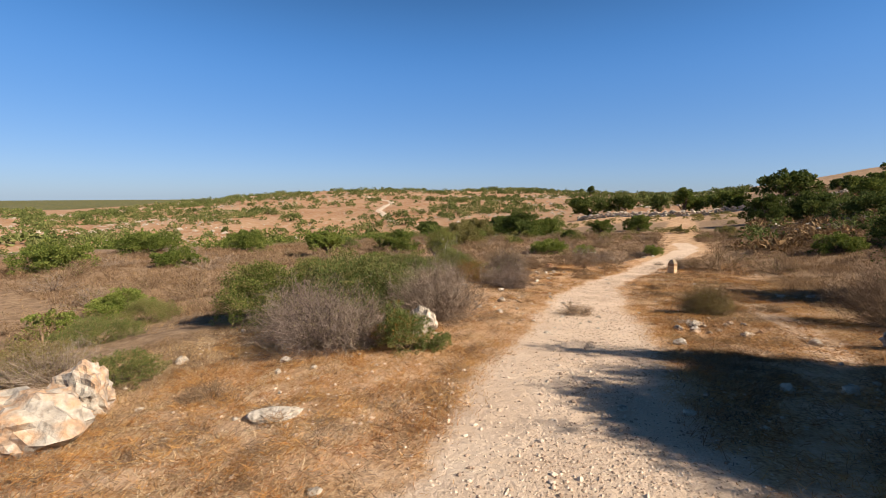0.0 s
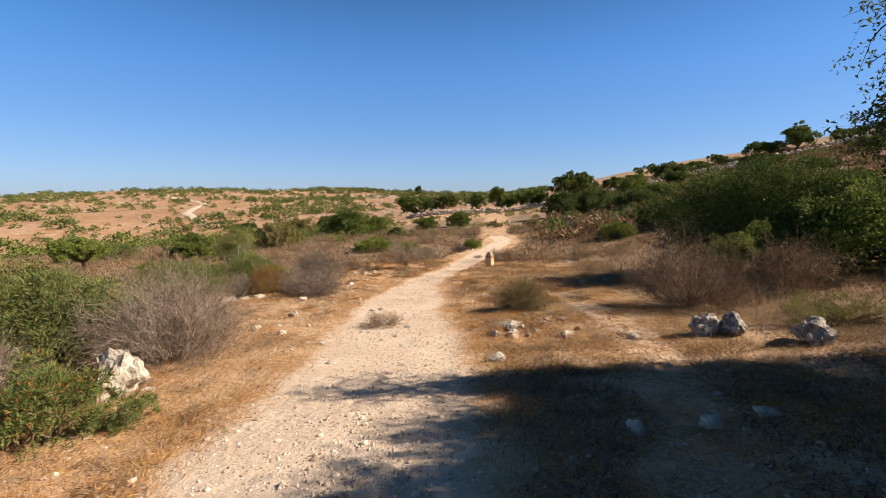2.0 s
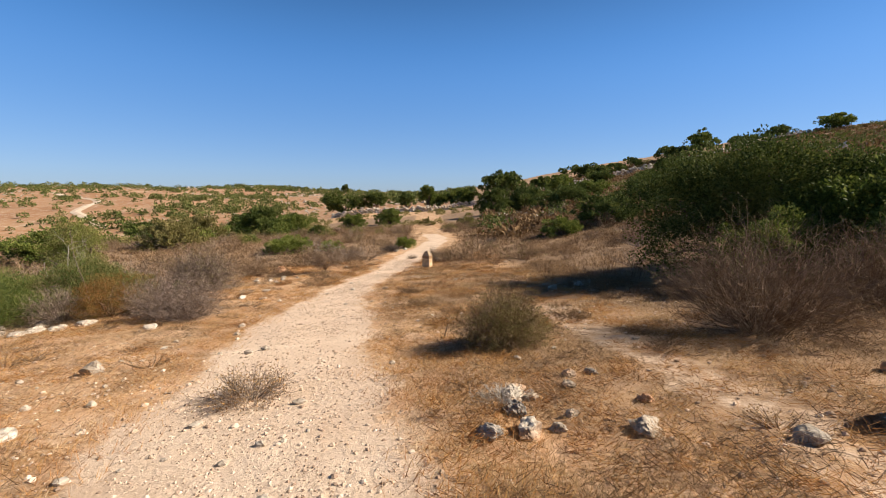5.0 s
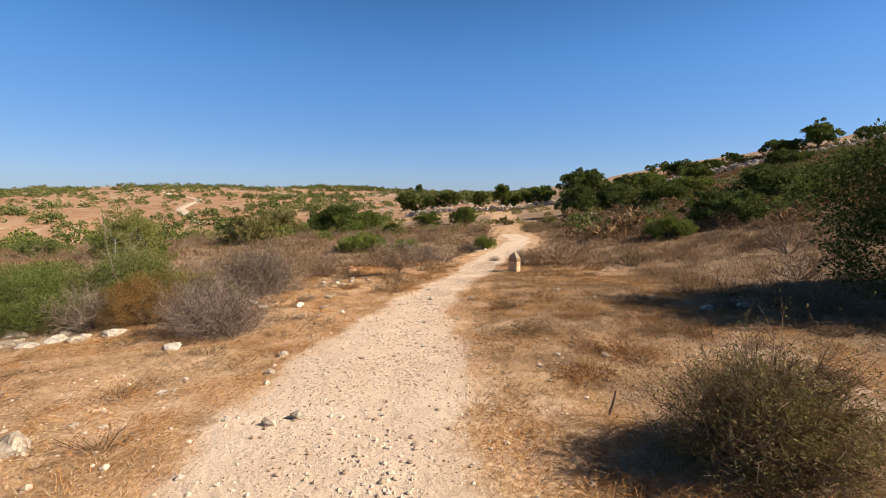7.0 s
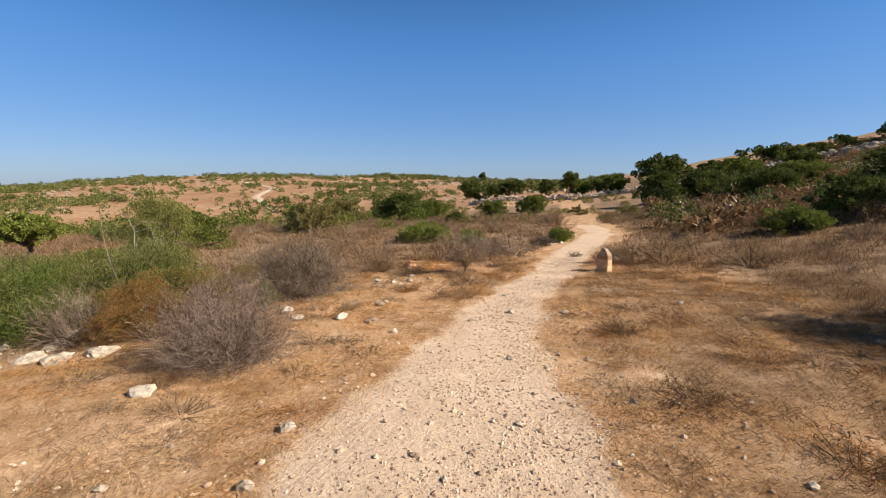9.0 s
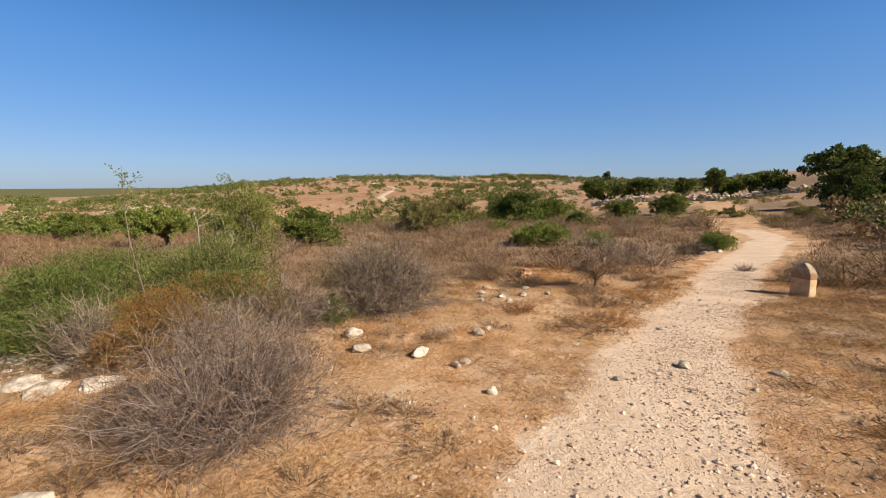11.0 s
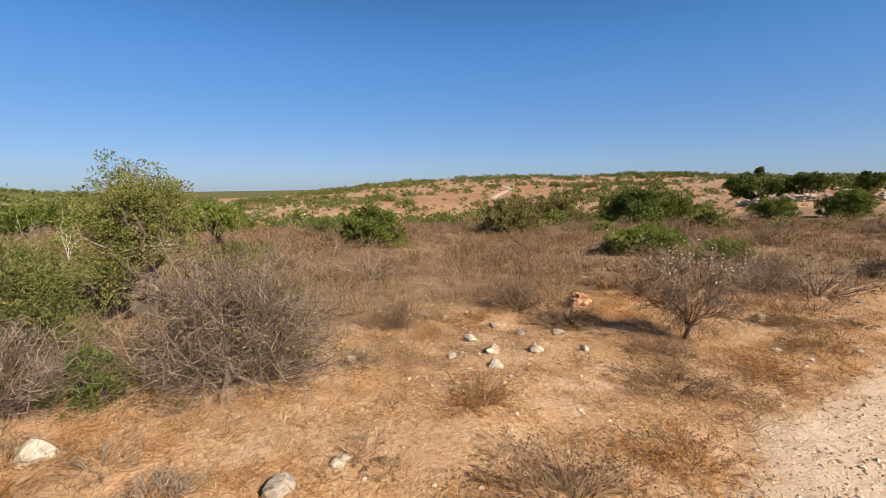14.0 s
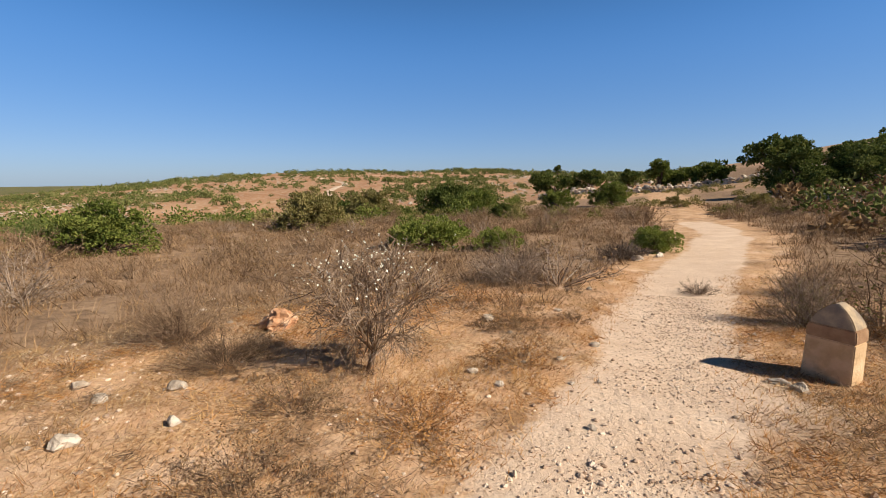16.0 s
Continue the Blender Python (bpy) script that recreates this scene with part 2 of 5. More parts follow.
OCHRE_STONE = material("ochre_limestone", [(0.36, 0.325, 0.28), (0.50, 0.44, 0.36), (0.47, 0.30, 0.18), (0.56, 0.51, 0.44)], 4.0, 0.95, 0.8, 25, detail_color=(0.22, 0.18, 0.14), detail_scale=14, detail_amount=0.6)
RED_STONE = material("reddish_limestone", [(0.40, 0.20, 0.10), (0.52, 0.30, 0.17), (0.58, 0.42, 0.29)], 6.0, 0.95, 0.7, 30)
GRAVEL = material("gravel", [(0.36, 0.26, 0.185), (0.56, 0.43, 0.32), (0.70, 0.575, 0.455)], 3.0, 0.95, 0.4, 60, island=0.7)
POST_STONE = material("marker_sandstone", [(0.55, 0.38, 0.21), (0.62, 0.44, 0.26), (0.68, 0.52, 0.33)], 5.0, 0.9, 0.5, 45, detail_color=(0.40, 0.27, 0.14), detail_scale=9, detail_amount=0.5)
POST_CAP = material("weathered_cap", [(0.20, 0.17, 0.14), (0.34, 0.27, 0.19), (0.50, 0.38, 0.24)], 9.0, 0.95, 0.5, 45)
POST_BAND = material("stained_band", [(0.24, 0.14, 0.075), (0.34, 0.21, 0.12), (0.42, 0.28, 0.16)], 8.0, 0.95, 0.4, 45)
CHALK_TRACK = material("chalk_track", [(0.50, 0.38, 0.27), (0.60, 0.48, 0.36), (0.66, 0.56, 0.45)], 0.4, 0.95, 0)

# ---- terrain ----
BEAR = [-180, -125, -95, -78, -70, -55, -42, -20, -8, 5, 60, 120, 180]
FAR_TOP = [0, 2, 4, -9, -10, 2, 9, 9, 6, 4, 4, 4, 0]
FAR_LOW = [-3, -9, -12, -13, -14, -13, -12, -7, -2, 0, 0, 0, -3]


def ease(a, b, v):
    u = np.clip((v - a) / (b - a), 0, 1)
    return u * u * (3 - 2 * u)


def trail_x(y):
    return np.interp(y, [-12, -4, 0, 3, 6, 9, 12, 15, 18, 21, 24, 27, 30, 33, 37], [2.2, 1.5, 0.6, 0.2, -0.45, -0.75, -0.95, -0.85, -0.35, -0.1, 0.35, 1.0, 1.65, 1.75, 1.0])


def trail_half(y):
    return np.interp(y, [-6, 3, 7, 11, 17, 21, 30], [1.1, 1.0, 0.95, 0.66, 0.62, 0.75, 0.7])


def vnoise(x, y, seed=0):
    """Smooth value noise, 0 to 1."""
    x, y = np.asarray(x, float), np.asarray(y, float)
    ix, iy = np.floor(x), np.floor(y)
    fx, fy = x - ix, y - iy
    fx, fy = fx * fx * (3 - 2 * fx), fy * fy * (3 - 2 * fy)

    def corner(a, b):
        h = np.sin(a * 127.1 + b * 311.7 + seed * 74.7) * 43758.5453
        return h - np.floor(h)

    low = corner(ix, iy) * (1 - fx) + corner(ix + 1, iy) * fx
    high = corner(ix, iy + 1) * (1 - fx) + corner(ix + 1, iy + 1) * fx
    return low * (1 - fy) + high * fy


def ground_z(x, y):
    """Height of the bare ground: the near slope, the valley with the hills behind it, and the rise beside the trail."""
    x, y = np.asarray(x, float), np.asarray(y, float)
    u, v = np.clip(x, -14, 7), np.clip(y, -9, 25)
    near = (1.7008 + 0.09796 * u + -0.08411 * v + -0.002711 * u * u + -0.009146 * u * v + -0.002536 * v * v
            + 1.1862e-04 * v ** 3 + 1.0195e-04 * u * u * v + 2.8075e-04 * u * v * v)
    r, b = np.hypot(x, y - 3), np.degrees(np.arctan2(x, y - 3))
    top, low = np.interp(b, BEAR, FAR_TOP), np.interp(b, BEAR, FAR_LOW)
    far = low + (top - low) * np.clip((r - 150) / 260, 0, 1) ** 0.85 - 0.012 * np.maximum(r - 430, 0)
    far = np.maximum(far, -30)
    w = ease(26, 150, r)
    z = near * (1 - w) + far * w
    side = np.maximum(x - 3.5, 0)
    z = z + np.minimum(0.2 * side * side / (side + 6), 26) * (1 - ease(300, 900, r))
    rough = 0.25 + 0.75 * ease(-0.2, 0.6, np.abs(x - trail_x(y)) - trail_half(y))
    z = z + rough * ((vnoise(x * 0.9, y * 0.9, 1) - 0.5) * 0.1 + (vnoise(x * 3.1, y * 3.1, 2) - 0.5) * 0.05) + (vnoise(x * 0.25, y * 0.25, 3) - 0.5) * 0.12 * ease(2, 6, np.abs(x - trail_x(y)))
    return z + ease(60, 160, r) * (np.sin(x * 0.045 + 1) * np.sin(y * 0.038) * 0.9 + 0.5 * np.sin(x * 0.11) * np.sin(y * 0.13 + 2))


# ---- mesh tools ----
def fast_mesh(name, verts, faces, mat, smooth=False):
    """A mesh from arrays of corners and of triangles or quads."""
    verts, faces = np.asarray(verts, np.float32), np.asarray(faces, np.int32)
    me = bpy.data.meshes.new(name)
    k = faces.shape[1]
    me.vertices.add(len(verts))
    me.vertices.foreach_set("co", verts.ravel())
    me.loops.add(faces.size)
    me.loops.foreach_set("vertex_index", faces.ravel())
    me.polygons.add(len(faces))
    me.polygons.foreach_set("loop_start", np.arange(0, faces.size, k, dtype=np.int32))
    me.polygons.foreach_set("use_smooth", np.full(len(faces), smooth))
    me.update(calc_edges=True)
    me.materials.append(mat)
    return me


def part(name, me, parent, label=""):
    ob = new(name, me)
    ob.parent = parent
    return tagged(ob, label, kind="stuff" if name in ("stem_clump", "twig_spray", "branch_spray") else "")


def thing(name, x, y, label, category, group="", turn=0.0, sink=0.0):
    """An Empty on the ground that carries the parts of one thing."""
    ob = new(name)
    ob.empty_display_size = 0.1
    ob.matrix_basis = pose(x, y, float(ground_z(x, y)) - sink, 0, 0, turn)
    return tagged(ob, label, category, group)


def unit(v):
    return v / np.maximum(np.linalg.norm(v, axis=-1, keepdims=True), 1e-9)


def tubes(lines, radii, sides=3):
    """Corners and quads of thin tapered tubes along lines (N, K, 3) with radii (N, K)."""
    n, k, _ = lines.shape
    along = unit(np.gradient(lines, axis=1))
    ref = np.where(np.abs(along[..., 2:]) > 0.9, np.array([1.0, 0, 0]), np.array([0, 0, 1.0]))
    a = unit(np.cross(along, ref))
    b = np.cross(along, a)
    ang = np.arange(sides) * 2 * np.pi / sides
    ring = lines[:, :, None] + radii[:, :, None, None] * (a[:, :, None] * np.cos(ang)[:, None] + b[:, :, None] * np.sin(ang)[:, None])
    base = (np.arange(n)[:, None, None] * k + np.arange(k - 1)[None, :, None]) * sides
    s, s2 = np.arange(sides), (np.arange(sides) + 1) % sides
    quads = np.stack([base + s, base + s2, base + sides + s2, base + sides + s], -1)
    return ring.reshape(-1, 3), quads.reshape(-1, 4)


def ribbons(lines, widths, rng):
    """Corners and quads of narrow bent strips, a cheap stand for twigs a few millimetres thick."""
    n, k, _ = lines.shape
    along = unit(lines[:, -1] - lines[:, 0])
    side = unit(np.cross(along, unit(rng.normal(size=(n, 3)))))[:, None] * widths[..., None] / 2
    v = np.stack([lines - side, lines + side], 2)
    base = (np.arange(n)[:, None] * k + np.arange(k - 1)[None]) * 2
    return v.reshape(-1, 3), np.stack([base, base + 1, base + 3, base + 2], -1).reshape(-1, 4)


def leaves(p, d, length, width, rng):
    """Corners and triangles of folded lozenge leaves at p, pointing along d."""
    n = len(p)
    d = unit(d)
    side = unit(np.cross(d, unit(rng.normal(size=(n, 3)))))
    up = np.cross(side, d)
    length, width = np.broadcast_to(length, n)[:, None], np.broadcast_to(width, n)[:, None]
    mid = p + d * length * 0.5
    v = np.stack([p, mid - side * width / 2 + up * width * 0.25, p + d * length, mid + side * width / 2 + up * width * 0.25], 1)
    base = np.arange(n)[:, None] * 4
    return v.reshape(-1, 3), np.concatenate([base + [0, 1, 2], base + [0, 2, 3]], 0)


def arcs(rng, n, w, h, k=5, droop=0.15, start=0.12, lean=1.0, depth=None):
    """Lines of stems that spring from a small patch and fan out to a rounded crown."""
    az = rng.uniform(0, 2 * np.pi, n)
    out = np.sqrt(rng.uniform(0, 1, n)) * lean
    tall = (1 - 0.55 * out ** 2) * rng.uniform(0.6, 1.05, n)
    t = np.linspace(0, 1, k)
    rx = out[:, None] * w / 2 * (start + (1 - start) * t ** 0.8)
    lines = np.stack([np.cos(az)[:, None] * rx, np.sin(az)[:, None] * rx * ((depth or w) / w), tall[:, None] * h * t * (1 - droop * out[:, None] * t)], -1)
    wob = np.cumsum(rng.normal(size=(n, k, 3)), 1) * 0.035 * h
    wob[:, 0] = 0
    lines = lines + wob
    lines[..., 2] = np.maximum(lines[..., 2], 0.0)
    return lines


def side_shoots(rng, lines, per, length, spread=0.8, lo=0.3, k=3):
    """Shorter twigs that leave given lines sideways."""
    n, kk, _ = lines.shape
    who = np.repeat(np.arange(n), per)
    f = rng.uniform(lo, 0.98, len(who)) * (kk - 1)
    i = np.minimum(f.astype(int), kk - 2)
    u = (f - i)[:, None]
    p = lines[who, i] * (1 - u) + lines[who, i + 1] * u
    d = unit(unit(lines[who, i + 1] - lines[who, i]) + spread * unit(rng.normal(size=(len(who), 3))))
    ln = length * rng.uniform(0.4, 1.1, len(who))
    t = np.linspace(0, 1, k)
    out = p[:, None] + d[:, None] * (ln[:, None] * t)[..., None]
    out = out + rng.normal(size=out.shape) * 0.12 * ln[:, None, None] * t[None, :, None]
    out[..., 2] = np.maximum(out[..., 2], 0.01)
    return out


def tapered(n, k, r0, r1, rng):
    return np.linspace(r0, r1, k)[None] * rng.uniform(0.7, 1.3, (n, 1))


# ---- shrubs and trees ----
def dry_shrub(x, y, w, h, seed, stems=70, twig_mat=None, label="", thick=0.006, leafy=0.0, leaf_mat=None, depth=None, name="dry_shrub", leaf=0.02, group="", fork=8, sprigs=3, main_k=6, tangle=1.25):
    """A leafless or sparsely leaved shrub: stems fanning from the foot, with twigs on them."""
    rng = np.random.default_rng(seed)
    twig_mat = twig_mat or GREY_TWIG
    ob = thing(name, x, y, label, "shrub", group, sink=0.03)
    main = arcs(rng, stems, w, h, main_k, depth=depth)
    main[:, 1:] += np.cumsum(rng.normal(size=(stems, main_k - 1, 3)), 1) * 0.05 * h * (tangle - 0.6)
    main[..., 2] = np.maximum(main[..., 2], 0.0)
    part("stem_clump", fast_mesh("stem_clump", *tubes(main, tapered(stems, main_k, thick, thick * 0.35, rng)), twig_mat), ob)
    second = side_shoots(rng, main, fork, 0.3 * h, tangle)
    third = side_shoots(rng, second, sprigs, 0.14 * h, tangle + 0.2, 0.2, 2)
    v1, f1 = ribbons(second, tapered(len(second), 3, thick * 0.8, thick * 0.4, rng), rng)
    v2, f2 = ribbons(third, tapered(len(third), 2, thick * 0.62, thick * 0.3, rng), rng)
    part("twig_spray", fast_mesh("twig_spray", np.concatenate([v1, v2]), np.concatenate([f1, f2 + len(v1)]), twig_mat), ob)
    if leafy:
        pick = third[rng.uniform(0, 1, len(third)) < leafy]
        p = pick[:, 1:].reshape(-1, 3)
        part("foliage", fast_mesh("foliage", *leaves(p, rng.normal(size=p.shape) + [0, 0, 0.4], leaf * rng.uniform(0.6, 1.4, len(p)), leaf * 0.5, rng), leaf_mat), ob)
    return ob


def lobe_points(rng, lobes, n):
    """Points in the outer shell of several overlapping ellipsoids (centre, radii), in clumps."""
    c, r = np.array([l[0] for l in lobes]), np.array([l[1] for l in lobes])
    weight = np.prod(r, 1) ** (2 / 3)
    m = max(n // 45, 24)
    home = rng.choice(len(lobes), m, p=weight / weight.sum())
    cd = unit(rng.normal(size=(m, 3)) + [0, 0, 0.25])
    cc = c[home] + cd * r[home] * rng.uniform(0.5, 0.98, (m, 1))
    size = r[home].mean(1) * rng.uniform(0.12, 0.27, m)
    who = rng.choice(m, n, p=size ** 2 / (size ** 2).sum())
    off = rng.normal(size=(n, 3))
    off *= np.minimum(1, 1.1 / np.linalg.norm(off, axis=1, keepdims=True))
    return cc[who] + off * size[who][:, None] * np.array([1, 1, 0.75]), cd[who] + 0.7 * off


def leafy_bush(x, y, w, h, seed, mat, label, leaf=0.06, count=6000, depth=None, name="green_bush", category="bush", trunk=0.0, lobes=13, group="", floor=0.0, twig_mat=None, second=None, second_share=0.0, cover=1.5, cap=0):
    """A bush or small tree: branching stems and a crown of many single leaves in uneven lobes."""
    rng = np.random.default_rng(seed)
    depth = depth or w
    ob = thing(name, x, y, label, category, group, sink=0.05)
    spec = []
    for k in range(lobes):
        a, q = rng.uniform(0, 2 * np.pi), math.sqrt(rng.uniform(0, 1)) * 0.74
        top = trunk + (h - trunk) * (1 - 0.42 * q * q) * rng.uniform(0.72, 1.0)
        s = rng.uniform(0.15, 0.27)
        rz = (h - trunk) * rng.uniform(0.2, 0.32)
        spec.append(((math.cos(a) * q * w / 2, math.sin(a) * q * depth / 2, max(top - rz, floor + rz * 0.6)), (w * s, depth * s, rz)))
    spec.append(((0, 0, trunk + (h - trunk) * 0.42), (w * 0.33, depth * 0.33, (h - trunk) * 0.4)))
    if not trunk:
        for k in range(7):
            a = (k + rng.uniform(0, 0.8)) * 2 * np.pi / 7
            dx, dy = math.cos(a) * 0.39 * w, math.sin(a) * 0.39 * depth
            spec.append(((dx, dy, h * 0.2 + float(ground_z(x + dx, y + dy) - ground_z(x, y))), (w * 0.18, depth * 0.18, h * 0.3)))
    c = np.array([s[0] for s in spec])
    t = np.linspace(0, 1, 6)[None, :, None]
    lines = c[:, None] * np.concatenate([t ** 1.3, t ** 1.3, t ** 0.85], -1) + rng.normal(size=(len(c), 6, 3)) * 0.03 * h * (t > 0)
    if trunk:
        tr = np.zeros((1, 5, 3))
        tr[0, :, 2] = np.linspace(0, trunk * 1.15, 5)
        tr[0, 1:, :2] += rng.normal(size=(4, 2)) * 0.03 * h
        part("trunk", fast_mesh("trunk", *tubes(tr, np.linspace(0.05 * h, 0.035 * h, 5)[None], 8), BARK, True), ob)
        lines = tr[0, -1] * (1 - t) + c[:, None] * t + rng.normal(size=(len(c), 6, 3)) * 0.02 * h
    part("branch_frame", fast_mesh("branch_frame", *tubes(lines, tapered(len(c), 6, 0.018 * h, 0.006 * h, rng), 5), twig_mat or BARK), ob)
    shoots = side_shoots(rng, lines, 8, 0.14 * h, 0.9, 0.3)
    part("twig_spray", fast_mesh("twig_spray", *ribbons(shoots, tapered(len(shoots), 3, 0.007 * h, 0.003 * h, rng), rng), twig_mat or BARK), ob)
    area = math.pi * (w + depth) / 2 * (h - trunk * 0.6) * 1.25
    count = int(min(max(count * 0.5, cover * 3.4 * area / leaf ** 2), cap or (28000 if math.hypot(x, y - 6) < 16 else 9000 if y < 70 else 4500)))
    leaf = max(leaf, math.sqrt(cover * 3.4 * area / count))
    p, d = lobe_points(rng, spec, count)
    keep = p[:, 2] > 0.04 + ground_z(x + p[:, 0], y + p[:, 1]) - float(ground_z(x, y))
    p, d = p[keep], d[keep]
    slim = 0.28 if mat in (TAMARISK, ORANGE_LEAF, OLIVE_LEAF) and h < 1.6 else 0.6
    split = rng.uniform(0, 1, len(p)) < second_share
    for nm, m, sel in (("crown", mat, ~split), ("tinted_foliage", second, split)):
        if m and sel.any():
            q = p[sel]
            part(nm, fast_mesh(nm, *leaves(q, d[sel] * 0.7 + rng.normal(size=q.shape) * 0.6 + [0, 0, 0.25], leaf * (1.3 if slim < 0.5 else 1.0) * rng.uniform(0.6, 1.35, len(q)), leaf * slim, rng), m), ob)
    return ob


def rock_mesh(seed, mat, level=2, flat=0.6, rough=0.3):
    """A broken limestone block of unit size: a ball cut by a few planes, then roughened."""
    rng = np.random.default_rng(seed)
    bm = bmesh.new()
    bmesh.ops.create_icosphere(bm, subdivisions=level, radius=0.5)
    cuts = [(Vector(unit(rng.normal(size=3))), rng.uniform(0.24, 0.4)) for _ in range(9)]
    off = Vector(rng.uniform(-50, 50, 3))
    for v in bm.verts:
        for nrm, dist in cuts:
            over = v.co.dot(nrm) - dist
            if over > 0:
                v.co -= nrm * over * 0.9
        v.co += v.co.normalized() * (noise.noise(v.co * 5 + off) * 0.12 + noise.noise(v.co * 14 + off) * 0.05 + noise.noise(v.co * 31 + off) * (0.035 if level > 3 else 0)) * rough / 0.3
        v.co.z = v.co.z * flat
    me = bpy.data.meshes.new("rock")
    bm.to_mesh(me)
    bm.free()
    me.materials.append(mat)
    return me


ROCK_SHAPES = {}


def rock(x, y, w, d, h, seed, mat=None, label="pale limestone rock lying in dry grass", turn=None, level=3, sink=0.25, tilt=0.0, name="rock", group="", z=None):
    mat = mat or STONE
    key = (seed % 6, mat.name, level)
    if key not in ROCK_SHAPES:
        ROCK_SHAPES[key] = rock_mesh(100 + seed % 6, mat, level)
    ob = new(name, ROCK_SHAPES[key])
    base = float(ground_z(x, y)) if z is None else z
    ob.matrix_basis = pose(x, y, base + h * (0.5 - sink), tilt, tilt * 0.6, seed * 47 % 360 if turn is None else turn) @ Matrix.Diagonal((w / 0.86, d / 0.86, h / 0.52, 1))
    return tagged(ob, label, "rock", group)


# ---- ground ----
def spread(lo, hi, step, far, ratio):
    mid = np.arange(lo, hi + step / 2, step)
    out, s, v = [], step, hi
    while v < far:
        s *= ratio
        v += s
        out.append(v)
    out = np.array(out)
    return np.concatenate([(lo - (out - hi))[::-1], mid, out])


def build_ground():
    xs, ys = spread(-7, 6, 0.15, 3600, 1.048), spread(-6, 22, 0.15, 3600, 1.048)
    gx, gy = np.meshgrid(xs, ys)
    gz = ground_z(gx, gy)
    nx, ny = len(xs), len(ys)
    i = (np.arange(ny - 1)[:, None] * nx + np.arange(nx - 1)[None]).ravel()
    me = fast_mesh("ground", np.stack([gx, gy, gz], -1).reshape(-1, 3), np.stack([i, i + 1, i + nx + 1, i + nx], -1), GROUND, True)
    r = np.hypot(gx, gy - 3)
    b = np.degrees(np.arctan2(gx, gy - 3))
    on = 1 - ease(-0.38, 0.38, np.abs(gx - trail_x(gy)) - trail_half(gy) + (vnoise(gx * 1.3, gy * 1.3, 21) - 0.5) * 0.35)
    on = on * (1 - ease(34, 38, gy))
    branch = 1 - ease(-0.1, 0.3, np.abs(gx - (3.3 + 0.12 * (gy - 5) + 0.3 * np.sin(gy * 0.6))) - 0.3)
    on = np.maximum(on, 0.45 * branch * ease(1, 2.5, gy) * (1 - ease(8, 10, gy)))
    pad = 1 - ease(0.3, 1.0, np.hypot((gx - 0.4), (gy - 18.3) * 0.7))
    on = np.maximum(on, 0.75 * pad)
    pad2 = 1 - ease(0.2, 0.7, np.hypot((gx - 1.0) * 0.8, gy - 15.4))
    on = np.maximum(on, 0.62 * pad2)
    hill = ease(90, 170, r) * (1 - ease(-2, 12, b)) * ease(-88, -78, b)
    scrub = ease(26, 55, r) * (1 - ease(100, 165, r)) * (1 - ease(-25, -5, b)) * ease(-150, -120, b) * 0.85 + ease(120, 180, r) * (1 - ease(-84, -76, b)) + ease(500, 700, r)
    late = ease(19, 24, gy)
    brush = ease(3.5 - 2.4 * late, 6.5 - 4.2 * late, np.abs(gx - trail_x(gy)) - 0.25 * vnoise(gx, gy, 8)) * (1 - ease(55, 90, r))
    beside = gx - trail_x(gy) - trail_half(gy)
    brush = np.maximum(brush, 0.5 * ease(0.2, 1.2, beside) * ease(2.5, 4, gy))
    brush = np.maximum(brush, 0.85 * ease(8, 20, gx) * (1 - ease(160, 260, r)))
    for nm, val in (("trail", on), ("hill", hill), ("scrub", scrub), ("brush", brush)):
        at = me.attributes.new(nm, "FLOAT", "POINT")
        at.data.foreach_set("value", np.clip(val, 0, 1).astype(np.float32).ravel())
    return tagged(new("ground", me), "dry reddish hillside with a pale gravel trail and straw litter", "ground", kind="structure")


ground = build_ground()


def far_track():
    """The chalk track that climbs the opposite hill."""
    pts = np.array([(-215, 262), (-197, 246), (-183, 241.5), (-161, 223.5), (-146, 196), (-138, 178), (-122, 163), (-107, 149)], float)
    t = np.linspace(0, len(pts) - 1, 60)
    line = np.stack([np.interp(t, np.arange(len(pts)), pts[:, k]) for k in (0, 1)], -1)
    for _ in range(4):
        line[1:-1] = (line[:-2] + line[1:-1] * 2 + line[2:]) / 4
    d = unit(np.gradient(line, axis=0))
    side = np.stack([-d[:, 1], d[:, 0]], -1) * 1.7
    v = np.stack([line - side, line, line + side], 1)
    z = ground_z(v[..., 0], v[..., 1]) + np.array([0.1, 0.35, 0.1])
    v3 = np.concatenate([v, z[..., None]], -1).reshape(-1, 3)
    q = np.array([[3 * k + s, 3 * k + s + 1, 3 * k + s + 4, 3 * k + s + 3] for k in range(59) for s in (0, 1)])
    return tagged(new("road", fast_mesh("track", v3, q, CHALK_TRACK)), "pale chalk track climbing the opposite hill", "track", kind="structure")


far_track()


